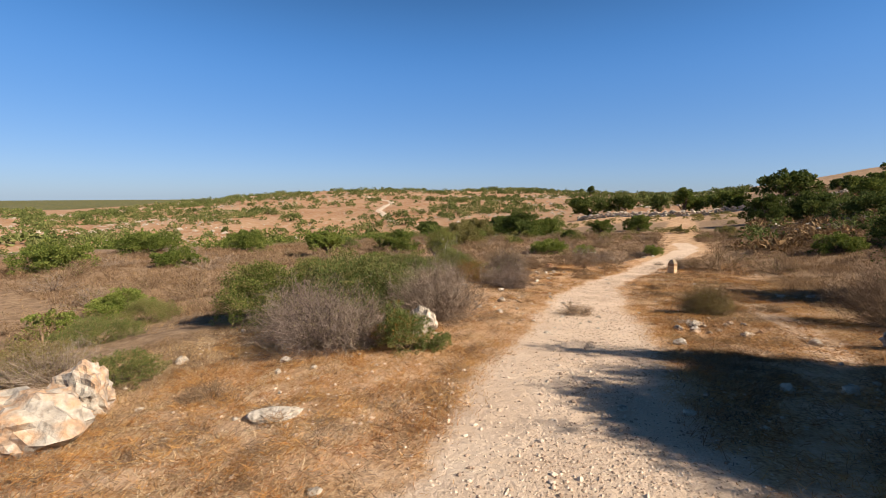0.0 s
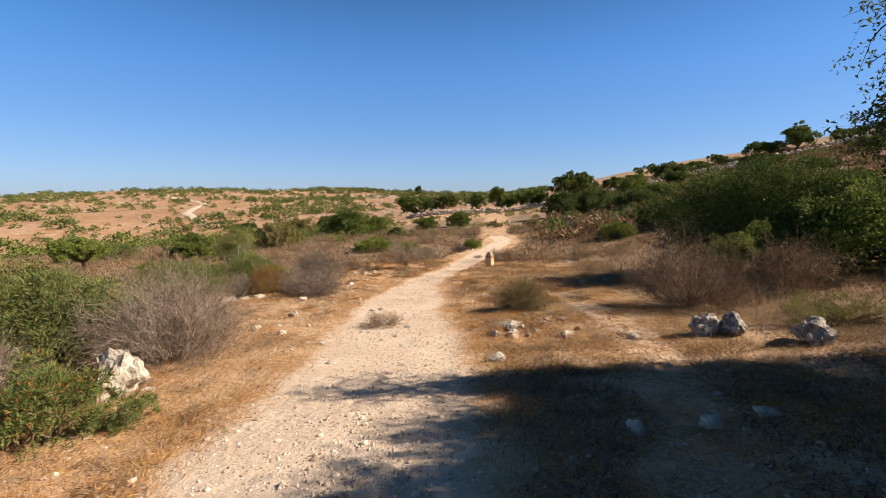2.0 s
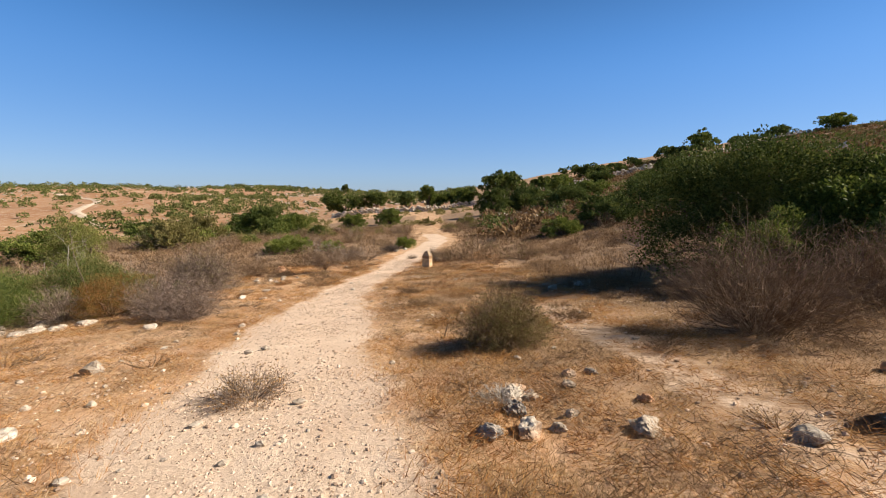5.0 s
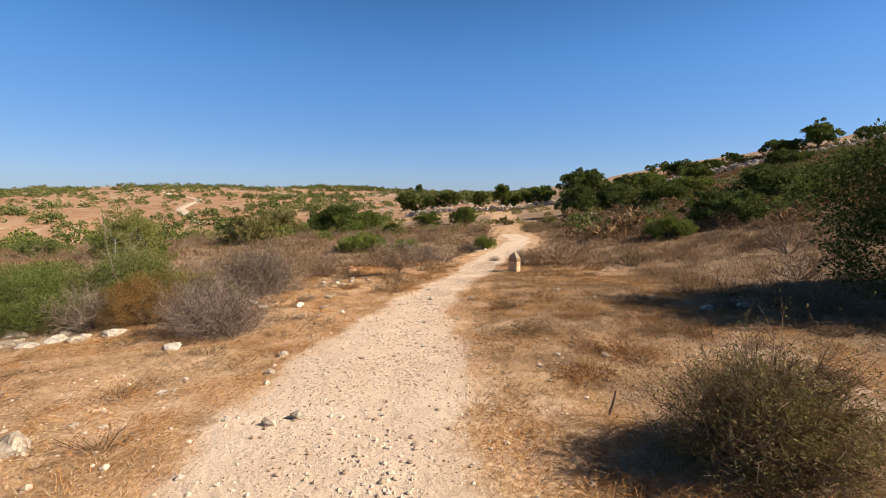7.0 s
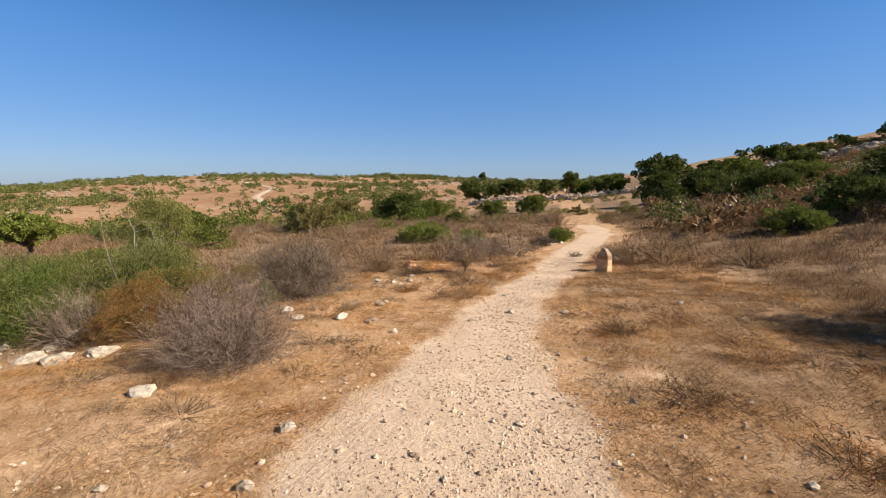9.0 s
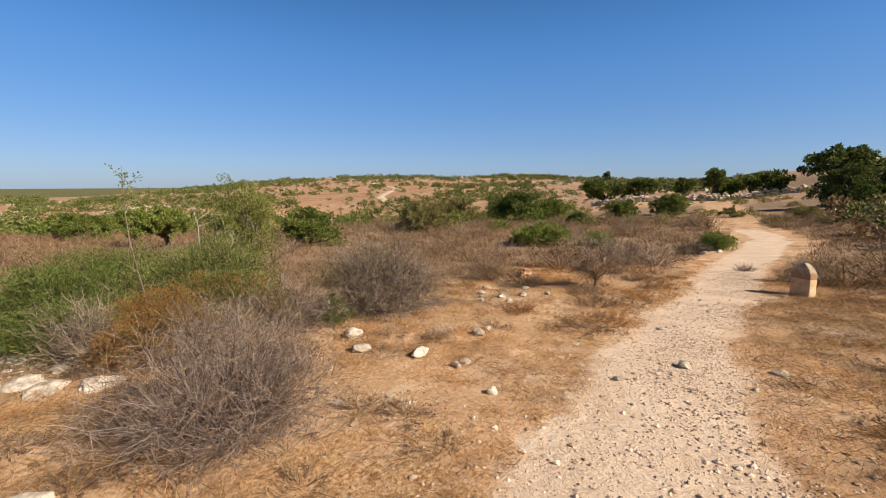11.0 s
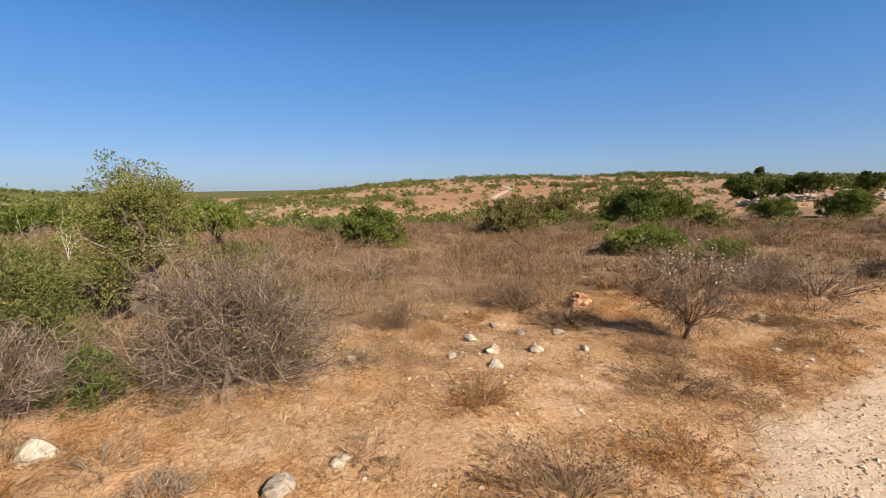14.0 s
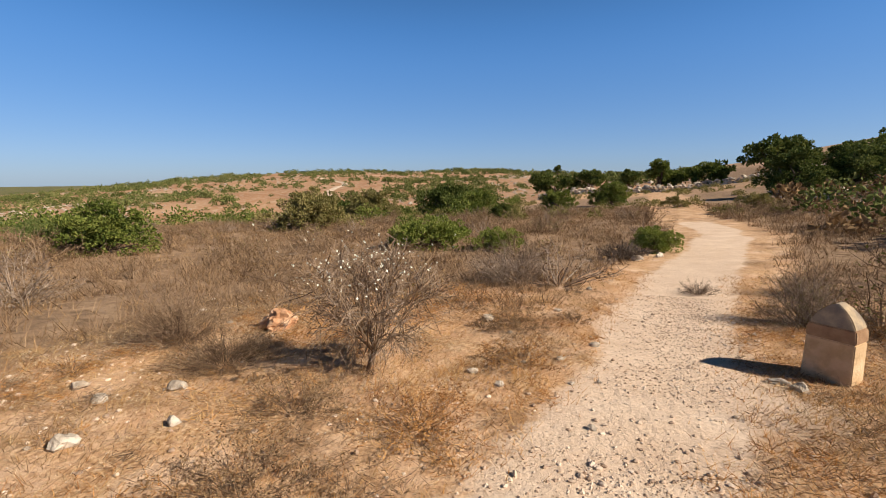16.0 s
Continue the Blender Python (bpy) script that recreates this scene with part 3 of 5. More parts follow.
# ---- the stone trail marker ----
def trail_marker(x, y):
    ob = thing("trail_marker", x, y, "sandstone trail marker post with pointed arched dark top", "marker post", turn=-37, sink=0.02)
    w, d, h, rise = 0.35, 0.23, 0.44, 0.28

    def outline(z0, z1, grow=0.0):
        pts = []
        for s in (-1, 1):
            side = []
            for k in range(9):
                z = z0 + (z1 - z0) * k / 8
                u = max(0.0, (z - h) / rise)
                side.append((s * (w / 2 * max(0, 1 - u ** 2.0) ** 0.8 + (0.02 * (h - z) if z < h else 0) + grow), z))
            pts.append(side)
        return pts[1] + pts[0][::-1]

    def slab(name, z0, z1, mat, grow, label=""):
        bm = bmesh.new()
        prof = outline(z0, z1, grow)
        front = []
        for px, pz in prof:
            u = max(0.0, (pz - h) / rise)
            front.append((bm.verts.new((px, -(d / 2 + grow) * (1 - 0.45 * u * u), pz)), bm.verts.new((px, (d / 2 + grow) * (1 - 0.45 * u * u), pz))))
        n = len(front)
        for k in range(n):
            a, b = front[k], front[(k + 1) % n]
            bm.faces.new((a[0], b[0], b[1], a[1]))
        bm.faces.new([f[0] for f in front][::-1])
        bm.faces.new([f[1] for f in front])
        bmesh.ops.remove_doubles(bm, verts=bm.verts, dist=0.002)
        bmesh.ops.recalc_face_normals(bm, faces=bm.faces)
        bmesh.ops.bevel(bm, geom=[e for e in bm.edges if len(e.link_faces) == 2 and e.calc_face_angle(0) > 0.7], offset=0.008, segments=2, affect="EDGES")
        me = bpy.data.meshes.new(name)
        bm.to_mesh(me)
        bm.free()
        me.materials.append(mat)
        part(name, me, ob, label)

    slab("shaft", -0.03, 0.40, POST_STONE, 0.0)
    slab("band", 0.40, 0.52, POST_BAND, 0.003, "brown stained band with a chipped edge")
    slab("cap", 0.52, 0.715, POST_CAP, 0.0, "grey weathered pointed cap")
    return ob


trail_marker(1.1, 19.0)

# ---- rocks ----
PALE = "pale limestone stone lying in dry straw"
BOULDER = "large pale limestone boulder with orange lichen stains"
rock(-3.75, -3.15, 1.15, 0.7, 0.75, 1, OCHRE_STONE, BOULDER, 20, 4, 0.2, name="boulder")
rock(-4.1, -2.45, 0.6, 0.5, 0.68, 2, OCHRE_STONE, "leaning limestone block behind the boulder", 40, 4, 0.2, 12, name="boulder")
rock(-2.1, 1.3, 0.45, 0.35, 0.62, 3, STONE, "upright pale limestone rock between shrubs", 10, 4, 0.2)
rock(-1.6, -2.0, 0.5, 0.3, 0.12, 4, STONE, "flat limestone slab set in dry soil", 30, 3, 0.35)
for x, y, s, seed in ((-5.0, -0.9, 0.24, 5), (-3.2, -0.5, 0.2, 6), (-2.9, -0.9, 0.13, 7), (1.62, 2.2, 0.2, 8), (-2.45, 4.35, 0.17, 9), (-1.8, 4.0, 0.2, 10), (-2.35, 5.55, 0.26, 11), (3.3, 3.2, 0.2, 12), (3.0, 0.5, 0.22, 13), (2.55, 0.5, 0.18, 14), (3.4, 0.65, 0.16, 15), (-3.4, 8.2, 0.24, 16), (-1.8, 7.9, 0.13, 17), (4.15, 11.3, 0.3, 18), (4.9, 11.6, 0.24, 19), (-4.3, 11.4, 0.25, 20), (-3.17, 11.18, 0.22, 21), (-3.03, 12.27, 0.22, 22), (-3.64, 15.42, 0.2, 23), (-4.6, 13.68, 0.16, 24), (-3.09, 12.65, 0.12, 25), (-5.6, 12.18, 0.28, 26), (-3.9, 16.33, 0.18, 27), (-3.84, 11.0, 0.24, 28), (-2.35, 19.6, 0.22, 30), (-0.7, 25.6, 0.3, 31), (-0.2, 26.2, 0.26, 32), (-3.9, 15.0, 0.2, 33), (-4.2, 15.9, 0.16, 34), (-3.6, 14.7, 0.17, 35), (-4.4, 15.2, 0.2, 36), (-4.1, 14.6, 0.14, 37), (-3.3, 15.9, 0.13, 38), (-4.7, 16.0, 0.15, 39), (0.75, 18.45, 0.16, 41), (-0.82, 12.38, 0.17, 42), (-1.3, 11.62, 0.1, 43), (-2.15, 10.73, 0.13, 44), (-2.73, 11.16, 0.12, 45), (-1.96, 12.08, 0.08, 46)):
    rock(x, y, s * 0.95, s * 0.7, s * 0.6, seed, STONE, PALE, None, 2, 0.28, name="stone", group="pale stones beside the trail")
for x, y, w, h, seed, m in ((1.83, 4.15, 0.26, 0.15, 1, OCHRE_STONE), (1.79, 3.83, 0.2, 0.2, 2, GREY_STONE), (1.56, 3.5, 0.19, 0.14, 3, GREY_STONE), (1.8, 3.53, 0.22, 0.18, 5, OCHRE_STONE), (2.57, 4.55, 0.15, 0.11, 4, GREY_STONE), (2.29, 4.24, 0.13, 0.1, 2, STONE), (2.36, 4.48, 0.13, 0.1, 0, OCHRE_STONE), (2.52, 3.48, 0.24, 0.13, 1, STONE), (2.75, 3.96, 0.13, 0.1, 3, RED_STONE), (2.02, 3.6, 0.13, 0.1, 4, STONE), (2.15, 3.75, 0.1, 0.08, 0, STONE)):
    rock(x, y, w * 0.9, w * 0.7, h * 0.85, seed + 50, m, "weathered limestone rock in a small heap", None, 4, 0.36, group="small rock heap")
rock(4.15, 3.35, 0.34, 0.28, 0.34, 61, GREY_STONE, "pitted grey limestone boulder on the bank", 15, 4, 0.2)
rock(4.45, 3.3, 0.36, 0.3, 0.3, 62, GREY_STONE, "pitted grey limestone boulder on the bank", 80, 4, 0.2)
rock(5.0, 2.75, 0.42, 0.36, 0.36, 63, GREY_STONE, "dark grey limestone boulder at the shade edge", 50, 4, 0.2)
rock(5.0, 4.3, 0.22, 0.18, 0.14, 64, RED_STONE, "small reddish stone on the bank", 5, 3, 0.25)
rock(-4.65, 18.15, 0.46, 0.32, 0.32, 65, RED_STONE, "rounded reddish rock among dry brush", 30, 4, 0.22)
rock(1.55, 21.0, 0.42, 0.3, 0.3, 66, OCHRE_STONE, "yellowish pitted rock behind the marker", 30, 4, 0.2)
rock(0.62, 18.62, 0.18, 0.12, 0.07, 67, GREY_STONE, "flat grey stone in the marker shadow", 20, 3, 0.3)
for k, (x, y) in enumerate(((-6.3, 8.6), (-5.9, 8.85), (-5.5, 8.9), (-6.7, 9.0), (-5.2, 9.15), (-6.1, 9.3), (-5.7, 8.35), (-7.1, 8.7), (-6.6, 8.3))):
    rock(x, y, 0.3 + 0.05 * (k % 3), 0.26, 0.14, 70 + k, STONE, "white limestone outcrop block in bare soil", None, 3, 0.35, group="white outcrop")


# ---- shrubs along the trail ----
GREY = "grey leafless twiggy shrub in dry grass"
leafy_bush(-6.5, 2.0, 2.6, 1.5, 11, GREEN_LEAF, "dense green bush with yellowing top", 0.035, 11000, 2.4, second=OLIVE_LEAF, second_share=0.4, cap=45000)
dry_shrub(-3.3, 0.3, 1.9, 1.0, 12, 320, MAUVE_TWIG, "wide grey leafless thorn shrub", 0.0045, 0.25, OLIVE_LEAF, fork=10, tangle=1.5)
dry_shrub(-4.5, 1.0, 1.7, 1.15, 112, 240, GREY_TWIG, "tall grey leafless thorn shrub", 0.0045, fork=9)
dry_shrub(-2.75, 0.55, 1.3, 0.9, 13, 100, GREY_TWIG, GREY, 0.006, 0.2, OLIVE_LEAF)
dry_shrub(-2.65, 2.75, 1.9, 1.3, 14, 330, GREY_TWIG, "tall grey leafless shrub with fine twigs", 0.0042, fork=10, tangle=0.9)
dry_shrub(-3.7, 4.3, 1.8, 1.1, 141, 190, BROWN_TWIG, "wide brown leafless shrub with fine twigs", 0.006)
leafy_bush(-4.3, 2.5, 2.4, 1.55, 19, TAMARISK, "feathery green shrub behind grey thorn shrubs", 0.05, 6000, second=OLIVE_LEAF, second_share=0.3)
leafy_bush(-1.95, 0.55, 0.85, 0.85, 15, TAMARISK, "feathery green shrub at the trail side", 0.035, 6000, 0.8, name="feathery_shrub", category="shrub", cover=1.1, twig_mat=BROWN_TWIG, second=ORANGE_LEAF, second_share=0.12, cap=30000)
leafy_bush(-1.55, 0.75, 0.5, 0.4, 16, TAMARISK, "low feathery green shrub beside white rock", 0.03, 2500, name="feathery_shrub", category="shrub", cover=1.1, twig_mat=BROWN_TWIG)
leafy_bush(-4.85, -1.75, 0.95, 0.55, 17, TAMARISK, "low green shrub behind the boulder", 0.03, 3000, name="low_shrub", category="shrub", cover=0.9, second=OLIVE_LEAF, second_share=0.4)
dry_shrub(-6.2, -2.0, 1.5, 0.7, 18, 90, GREY_TWIG, GREY, 0.005, 0.4, OLIVE_LEAF)
leafy_bush(-13.5, 2.2, 1.9, 0.95, 20, LIGHT_LEAF, "rounded bright green bush on the plain", 0.06, 4000)
leafy_bush(-12.8, 0.2, 1.3, 0.8, 21, LIGHT_LEAF, "small bright green bush on the plain", 0.06, 3000)
dry_shrub(-3.0, -1.75, 0.65, 0.3, 22, 50, BROWN_TWIG, "low brown dry shrub beside a slab", 0.004, 0.5, BROWN_LEAF)
dry_shrub(-0.3, 4.5, 0.78, 0.27, 23, 120, GREY_TWIG, "low rounded dry tuft in the trail", 0.003, 0.4, STRAW, name="dry_tuft")
leafy_bush(2.05, 5.8, 0.92, 0.66, 24, OLIVE_LEAF, "low olive green shrub with brown twigs", 0.02, 6500, 1.0, name="low_shrub", category="shrub", cover=1.0, cap=26000, twig_mat=BROWN_TWIG, second=BROWN_LEAF, second_share=0.35)
dry_shrub(2.05, 5.8, 0.95, 0.7, 25, 240, BROWN_TWIG, "dry brown twigs round an olive shrub", 0.0035, 0.9, OLIVE_LEAF, tangle=0.8)
dry_shrub(5.0, 5.85, 2.1, 1.3, 26, 330, BROWN_TWIG, "large brown leafless shrub beside dark bush", 0.0045, tangle=0.85)
dry_shrub(5.6, 6.6, 0.8, 0.7, 27, 50, PALE_TWIG, "pale dead shrub under dark bush", 0.006)
leafy_bush(5.9, 3.6, 1.1, 0.5, 28, OLIVE_LEAF, "low olive shrub on the shaded bank", 0.03, 4000, name="low_shrub", category="shrub", cover=0.9)
dry_shrub(7.0, 6.4, 1.6, 1.2, 29, 130, BROWN_TWIG, "reddish brown dry shrub on the bank", 0.006, 0.5, BROWN_LEAF)
leafy_bush(9.55, 11.6, 5.6, 3.6, 30, DARK_LEAF, "large dense dark green mastic bush", 0.06, 26000, 6.0, lobes=22, cover=1.7, cap=95000)
leafy_bush(7.5, 8.9, 2.0, 1.7, 31, GREEN_LEAF, "green carob shoots before dark bush", 0.05, 6000, cap=30000)
leafy_bush(10.0, 8.0, 4.0, 2.4, 32, GREEN_LEAF, "green bush on the rising bank", 0.09, 9000)
dry_shrub(1.7, 4.0, 0.5, 0.16, 33, 40, PALE_TWIG, "pale grey dead sprig beside rock", 0.004, name="dead_sprig")

for k, (x, y, w, h, m, sec) in enumerate(((-5.4, 3.0, 2.2, 1.6, OLIVE_LEAF, TAMARISK), (-8.9, -0.4, 1.6, 0.7, TAMARISK, OLIVE_LEAF), (-10.6, 1.4, 1.5, 0.75, OLIVE_LEAF, TAMARISK), (-8.6, 4.6, 1.9, 0.8, TAMARISK, OLIVE_LEAF), (-11.2, 5.6, 2.2, 0.9, GREEN_LEAF, OLIVE_LEAF), (-7.4, -1.9, 1.3, 0.6, OLIVE_LEAF, BROWN_LEAF), (-9.6, 8.0, 2.2, 1.0, TAMARISK, OLIVE_LEAF), (-9.0, 10.8, 2.4, 1.25, TAMARISK, OLIVE_LEAF), (-5.5, 10.7, 1.4, 0.95, TAMARISK, ORANGE_LEAF), (-12.0, 9.0, 2.4, 1.1, GREEN_LEAF, OLIVE_LEAF), (-11.0, 12.2, 2.0, 0.9, TAMARISK, OLIVE_LEAF), (-14.5, 16.0, 2.2, 0.9, GREEN_LEAF, OLIVE_LEAF), (-7.6, 14.4, 1.0, 0.6, OLIVE_LEAF, BROWN_LEAF))):
    leafy_bush(x, y, w, h, 900 + k, m, "loose olive green shrub in dry brush" if m is OLIVE_LEAF else "loose feathery green shrub in dry brush", 0.03, 4000, name="feathery_shrub", category="shrub", cover=0.95, second=sec, second_share=0.35, twig_mat=BROWN_TWIG, group="green shrubs left of the trail")


def thorn_tree(x, y, lobes, seed, label):
    """A spreading thorn tree: forked trunk, limbs to each part of the crown, drooping twigs and very small dense leaves."""
    rng = np.random.default_rng(seed)
    ob = thing("thorn_tree", x, y, label, "tree", sink=0.05)
    c = np.array([l[:3] for l in lobes], float) - [x, y, 0]
    r = np.array([l[3:] for l in lobes], float)
    t = np.linspace(0, 1, 7)[None, :, None]
    stems = np.zeros((3, 5, 3))
    for k in range(3):
        ends = np.array([(-0.5, 0.2, 1.3), (0.4, -0.4, 1.5), (0.3, 0.5, 1.4)][k])
        stems[k] = ends * np.linspace(0, 1, 5)[:, None] + rng.normal(size=(5, 3)) * 0.04 * (np.arange(5)[:, None] > 0)
        part("trunk", fast_mesh("trunk", *tubes(stems[k:k + 1], np.linspace(0.15, 0.08, 5)[None], 9), BARK, True), ob)
    tops = stems[np.argmin(((stems[None, :, -1] - c[:, None]) ** 2).sum(-1), 1), -1]
    limbs = tops[:, None] * (1 - t) + c[:, None] * t + np.array([0, 0, 0.35]) * np.sin(t * np.pi) + rng.normal(size=(len(c), 7, 3)) * 0.05 * (t > 0)
    for k in range(len(c)):
        part("limb", fast_mesh("limb", *tubes(limbs[k:k + 1], np.linspace(0.075, 0.03, 7)[None] * (1 if k < len(c) - 2 else 0.3), 7), BARK, True), ob)
    share = np.prod(r, 1) ** (2 / 3)
    who = np.repeat(np.arange(len(c)), np.append(np.maximum((210 * share).astype(int), 70)[:-1], 14))
    n = len(who)
    out = unit(rng.normal(size=(n, 3)) + unit(c - [0, 0, 1.2])[who] * 0.5)
    start = c[who] + rng.normal(size=(n, 3)) * r[who] * 0.25
    end = c[who] + out * r[who] * rng.uniform(0.75, 1.2, (n, 1))
    u = np.linspace(0, 1, 6)[None, :, None]
    twigs = start[:, None] * (1 - u) + end[:, None] * u + np.array([0, 0, 1.0]) * (0.28 * np.sin(u * np.pi) - 0.22 * u ** 2) * r[who][:, None, 2:] + np.cumsum(rng.normal(size=(n, 6, 3)), 1) * 0.03
    part("branch_spray", fast_mesh("branch_spray", *tubes(twigs, tapered(n, 6, 0.012, 0.003, rng), 4), DARK_TWIG), ob)
    shoots = side_shoots(rng, twigs, 8, 0.42, 0.9, 0.25, 4)
    shoots[:, 1:, 2] -= (np.linspace(0, 1, 4)[None, 1:] ** 2) * 0.12
    part("twig_spray", fast_mesh("twig_spray", *ribbons(shoots, tapered(len(shoots), 4, 0.006, 0.003, rng), rng), DARK_TWIG), ob)
    pick = np.repeat(np.arange(len(shoots)), 16)
    f = rng.uniform(0.1, 1.0, len(pick)) * 3
    i = np.minimum(f.astype(int), 2)
    g = (f - i)[:, None]
    p = shoots[pick, i] * (1 - g) + shoots[pick, i + 1] * g + rng.normal(size=(len(pick), 3)) * 0.025
    part("crown", fast_mesh("crown", *leaves(p, rng.normal(size=p.shape), 0.042 * rng.uniform(0.6, 1.5, len(p)), 0.02, rng), DARK_LEAF), ob)
    return ob


# the tree whose shade lies on the trail
thorn_tree(7.8, -0.6, [(8.6, -0.8, 2.6, 1.9, 2.0, 1.1), (6.65, -0.5, 2.3, 1.1, 1.05, 0.75), (6.5, 0.5, 2.0, 1.0, 0.75, 0.7), (6.2, 1.3, 1.4, 1.0, 0.6, 0.45), (6.95, -1.4, 1.9, 1.1, 0.9, 0.7), (9.6, -0.2, 3.5, 1.4, 1.7, 0.7), (9.4, -2.1, 2.5, 1.7, 1.5, 1.0), (7.8, 1.45, 1.9, 1.4, 0.9, 0.9), (7.9, -3.1, 1.9, 1.4, 1.2, 0.9), (5.4, 1.55, 1.35, 0.8, 0.4, 0.3), (5.3, 1.45, 2.05, 0.8, 0.4, 0.4)], 34, "dark spreading thorn tree with low drooping branches")

# left side, middle stretch
dry_shrub(-3.45, 9.2, 1.6, 0.86, 36, 320, MAUVE_TWIG, "grey brown twiggy shrub above white stones", 0.0034, 0.25, BROWN_LEAF, fork=11, tangle=1.5)
dry_shrub(-4.7, 10.1, 1.1, 0.8, 37, 100, GREY_TWIG, GREY, 0.005)
leafy_bush(-5.2, 9.75, 1.15, 0.95, 38, ORANGE_LEAF, "orange brown dying shrub", 0.018, 3800, name="orange_shrub", category="shrub", cover=0.8, twig_mat=BROWN_TWIG, second=OLIVE_LEAF, second_share=0.45)
dry_shrub(-5.9, 9.5, 1.3, 0.75, 39, 110, GREY_TWIG, GREY, 0.005, 0.15, TAMARISK)
leafy_bush(-6.7, 11.0, 2.4, 1.3, 40, TAMARISK, "feathery green shrub behind orange shrub", 0.03, 5000, name="feathery_shrub", category="shrub", cover=1.2, second=OLIVE_LEAF, second_share=0.4, cap=34000)
leafy_bush(-7.3, 9.6, 2.1, 1.1, 41, TAMARISK, "feathery green shrub above white outcrop", 0.035, 6000, name="feathery_shrub", category="shrub", cover=1.2, second=GREEN_LEAF, second_share=0.4, cap=30000)
dry_shrub(-5.3, 11.1, 1.7, 0.72, 42, 240, MAUVE_TWIG, "tangled brown dead shrub with bent twigs", 0.005, 0.2, BROWN_LEAF, tangle=1.6)
leafy_bush(-5.0, 11.75, 0.6, 0.55, 43, TAMARISK, "small feathery green shrub", 0.03, 2000, name="feathery_shrub", category="shrub", cover=1.1)
dry_shrub(-4.2, 10.0, 1.2, 0.55, 44, 170, BROWN_TWIG, "matted brown dry shrub at the trail side", 0.004, 0.3, BROWN_LEAF)
dry_shrub(-4.85, 12.75, 1.5, 1.22, 45, 380, MAUVE_TWIG, "dense tangled grey brown shrub with few leaves", 0.005, 0.5, OLIVE_LEAF, tangle=1.8, leaf=0.03, fork=10)
dry_shrub(-3.35, 11.85, 0.4, 0.2, 46, 50, GREY_TWIG, "tiny grey dry shrub", 0.003)
dry_shrub(-5.2, 17.2, 1.2, 0.65, 47, 140, BROWN_TWIG, "fan shaped brown dry shrub beside red rock", 0.004)
dry_shrub(-5.6, 15.0, 0.9, 0.5, 48, 100, BROWN_TWIG, "brown dry shrub on stony ground", 0.004)
dry_shrub(-4.2, 17.0, 1.3, 0.35, 49, 140, BROWN_TWIG, "low matted dry brush at the trail side", 0.004, 0.4, BROWN_LEAF)
for k, (x, y, w, h) in enumerate(((-2.0, 13.3, 1.5, 0.3), (-1.75, 14.3, 1.1, 0.25), (-2.3, 15.6, 1.4, 0.32), (-1.8, 16.6, 1.2, 0.3), (-2.7, 16.4, 1.3, 0.3), (-1.5, 18.2, 1.2, 0.28), (-1.9, 19.4, 1.4, 0.32), (-3.1, 13.9, 0.9, 0.2), (0.75, 11.6, 1.1, 0.25), (1.5, 12.4, 1.3, 0.3), (1.2, 13.6, 1.2, 0.22), (1.9, 10.4, 1.2, 0.28), (1.0, 9.0, 1.0, 0.2), (2.0, 8.2, 1.3, 0.25), (2.9, 9.3, 1.3, 0.3), (2.6, 6.9, 1.2, 0.22), (3.3, 7.4, 0.9, 0.2), (1.4, 7.3, 0.8, 0.16))):
    dry_shrub(x, y, w * 0.85, h * 0.85, 180 + k, 60, BROWN_TWIG, "low matted brown dry brush beside the trail", 0.0028, 1.0, (BROWN_LEAF, RUST_STRAW)[k % 2], name="low_brush", leaf=0.02, group="low brush beside the trail", main_k=5, tangle=2.2)
dry_shrub(-2.9, 22.6, 2.0, 0.85, 50, 170, GREY_TWIG, "wide grey brown dry shrub", 0.005, 0.2, BROWN_LEAF)
dry_shrub(1.35, 20.8, 1.0, 0.7, 51, 120, GREY_TWIG, "grey dry shrub behind the marker", 0.004, 0.4, OLIVE_LEAF)
dry_shrub(1.9, 22.6, 1.2, 0.6, 52, 120, BROWN_TWIG, "brown dry shrub beside the trail", 0.004, 0.3, BROWN_LEAF)
dry_shrub(0.35, 22.4, 0.7, 0.25, 53, 90, GREY_TWIG, "small grey tuft in the trail", 0.003, name="dry_tuft")
dry_shrub(-1.0, 25.8, 1.3, 0.5, 54, 150, DARK_TWIG, "dark heap of cut brushwood", 0.007, name="brush_heap")
leafy_bush(-0.3, 27.4, 1.3, 0.8, 55, LIGHT_LEAF, "green bush behind brushwood heap", 0.05, 3000)
leafy_bush(-7.1, 27.5, 3.0, 1.1, 56, LIGHT_LEAF, "low bright green spreading bush", 0.06, 7000)
leafy_bush(-4.6, 27.0, 1.6, 0.7, 57, LIGHT_LEAF, "low yellow green bush", 0.06, 2500)


def stick(x, y):
    line = np.array([[(0, 0, 0), (0.01, 0.0, 0.1), (0.03, 0.01, 0.2), (0.035, 0.015, 0.3)]], float)
    me = fast_mesh("stick", *tubes(line, np.array([[0.016, 0.014, 0.012, 0.009]]), 7), BROWN_TWIG, True)
    ob = new("stick", me)
    ob.matrix_basis = pose(x, y, float(ground_z(x, y)) - 0.02, 4, 6, 20) @ Matrix.Diagonal((0.75, 0.75, 0.68, 1))
    return tagged(ob, "short brown dead stick standing in dry grass", "stick")


stick(1.38, 6.4)


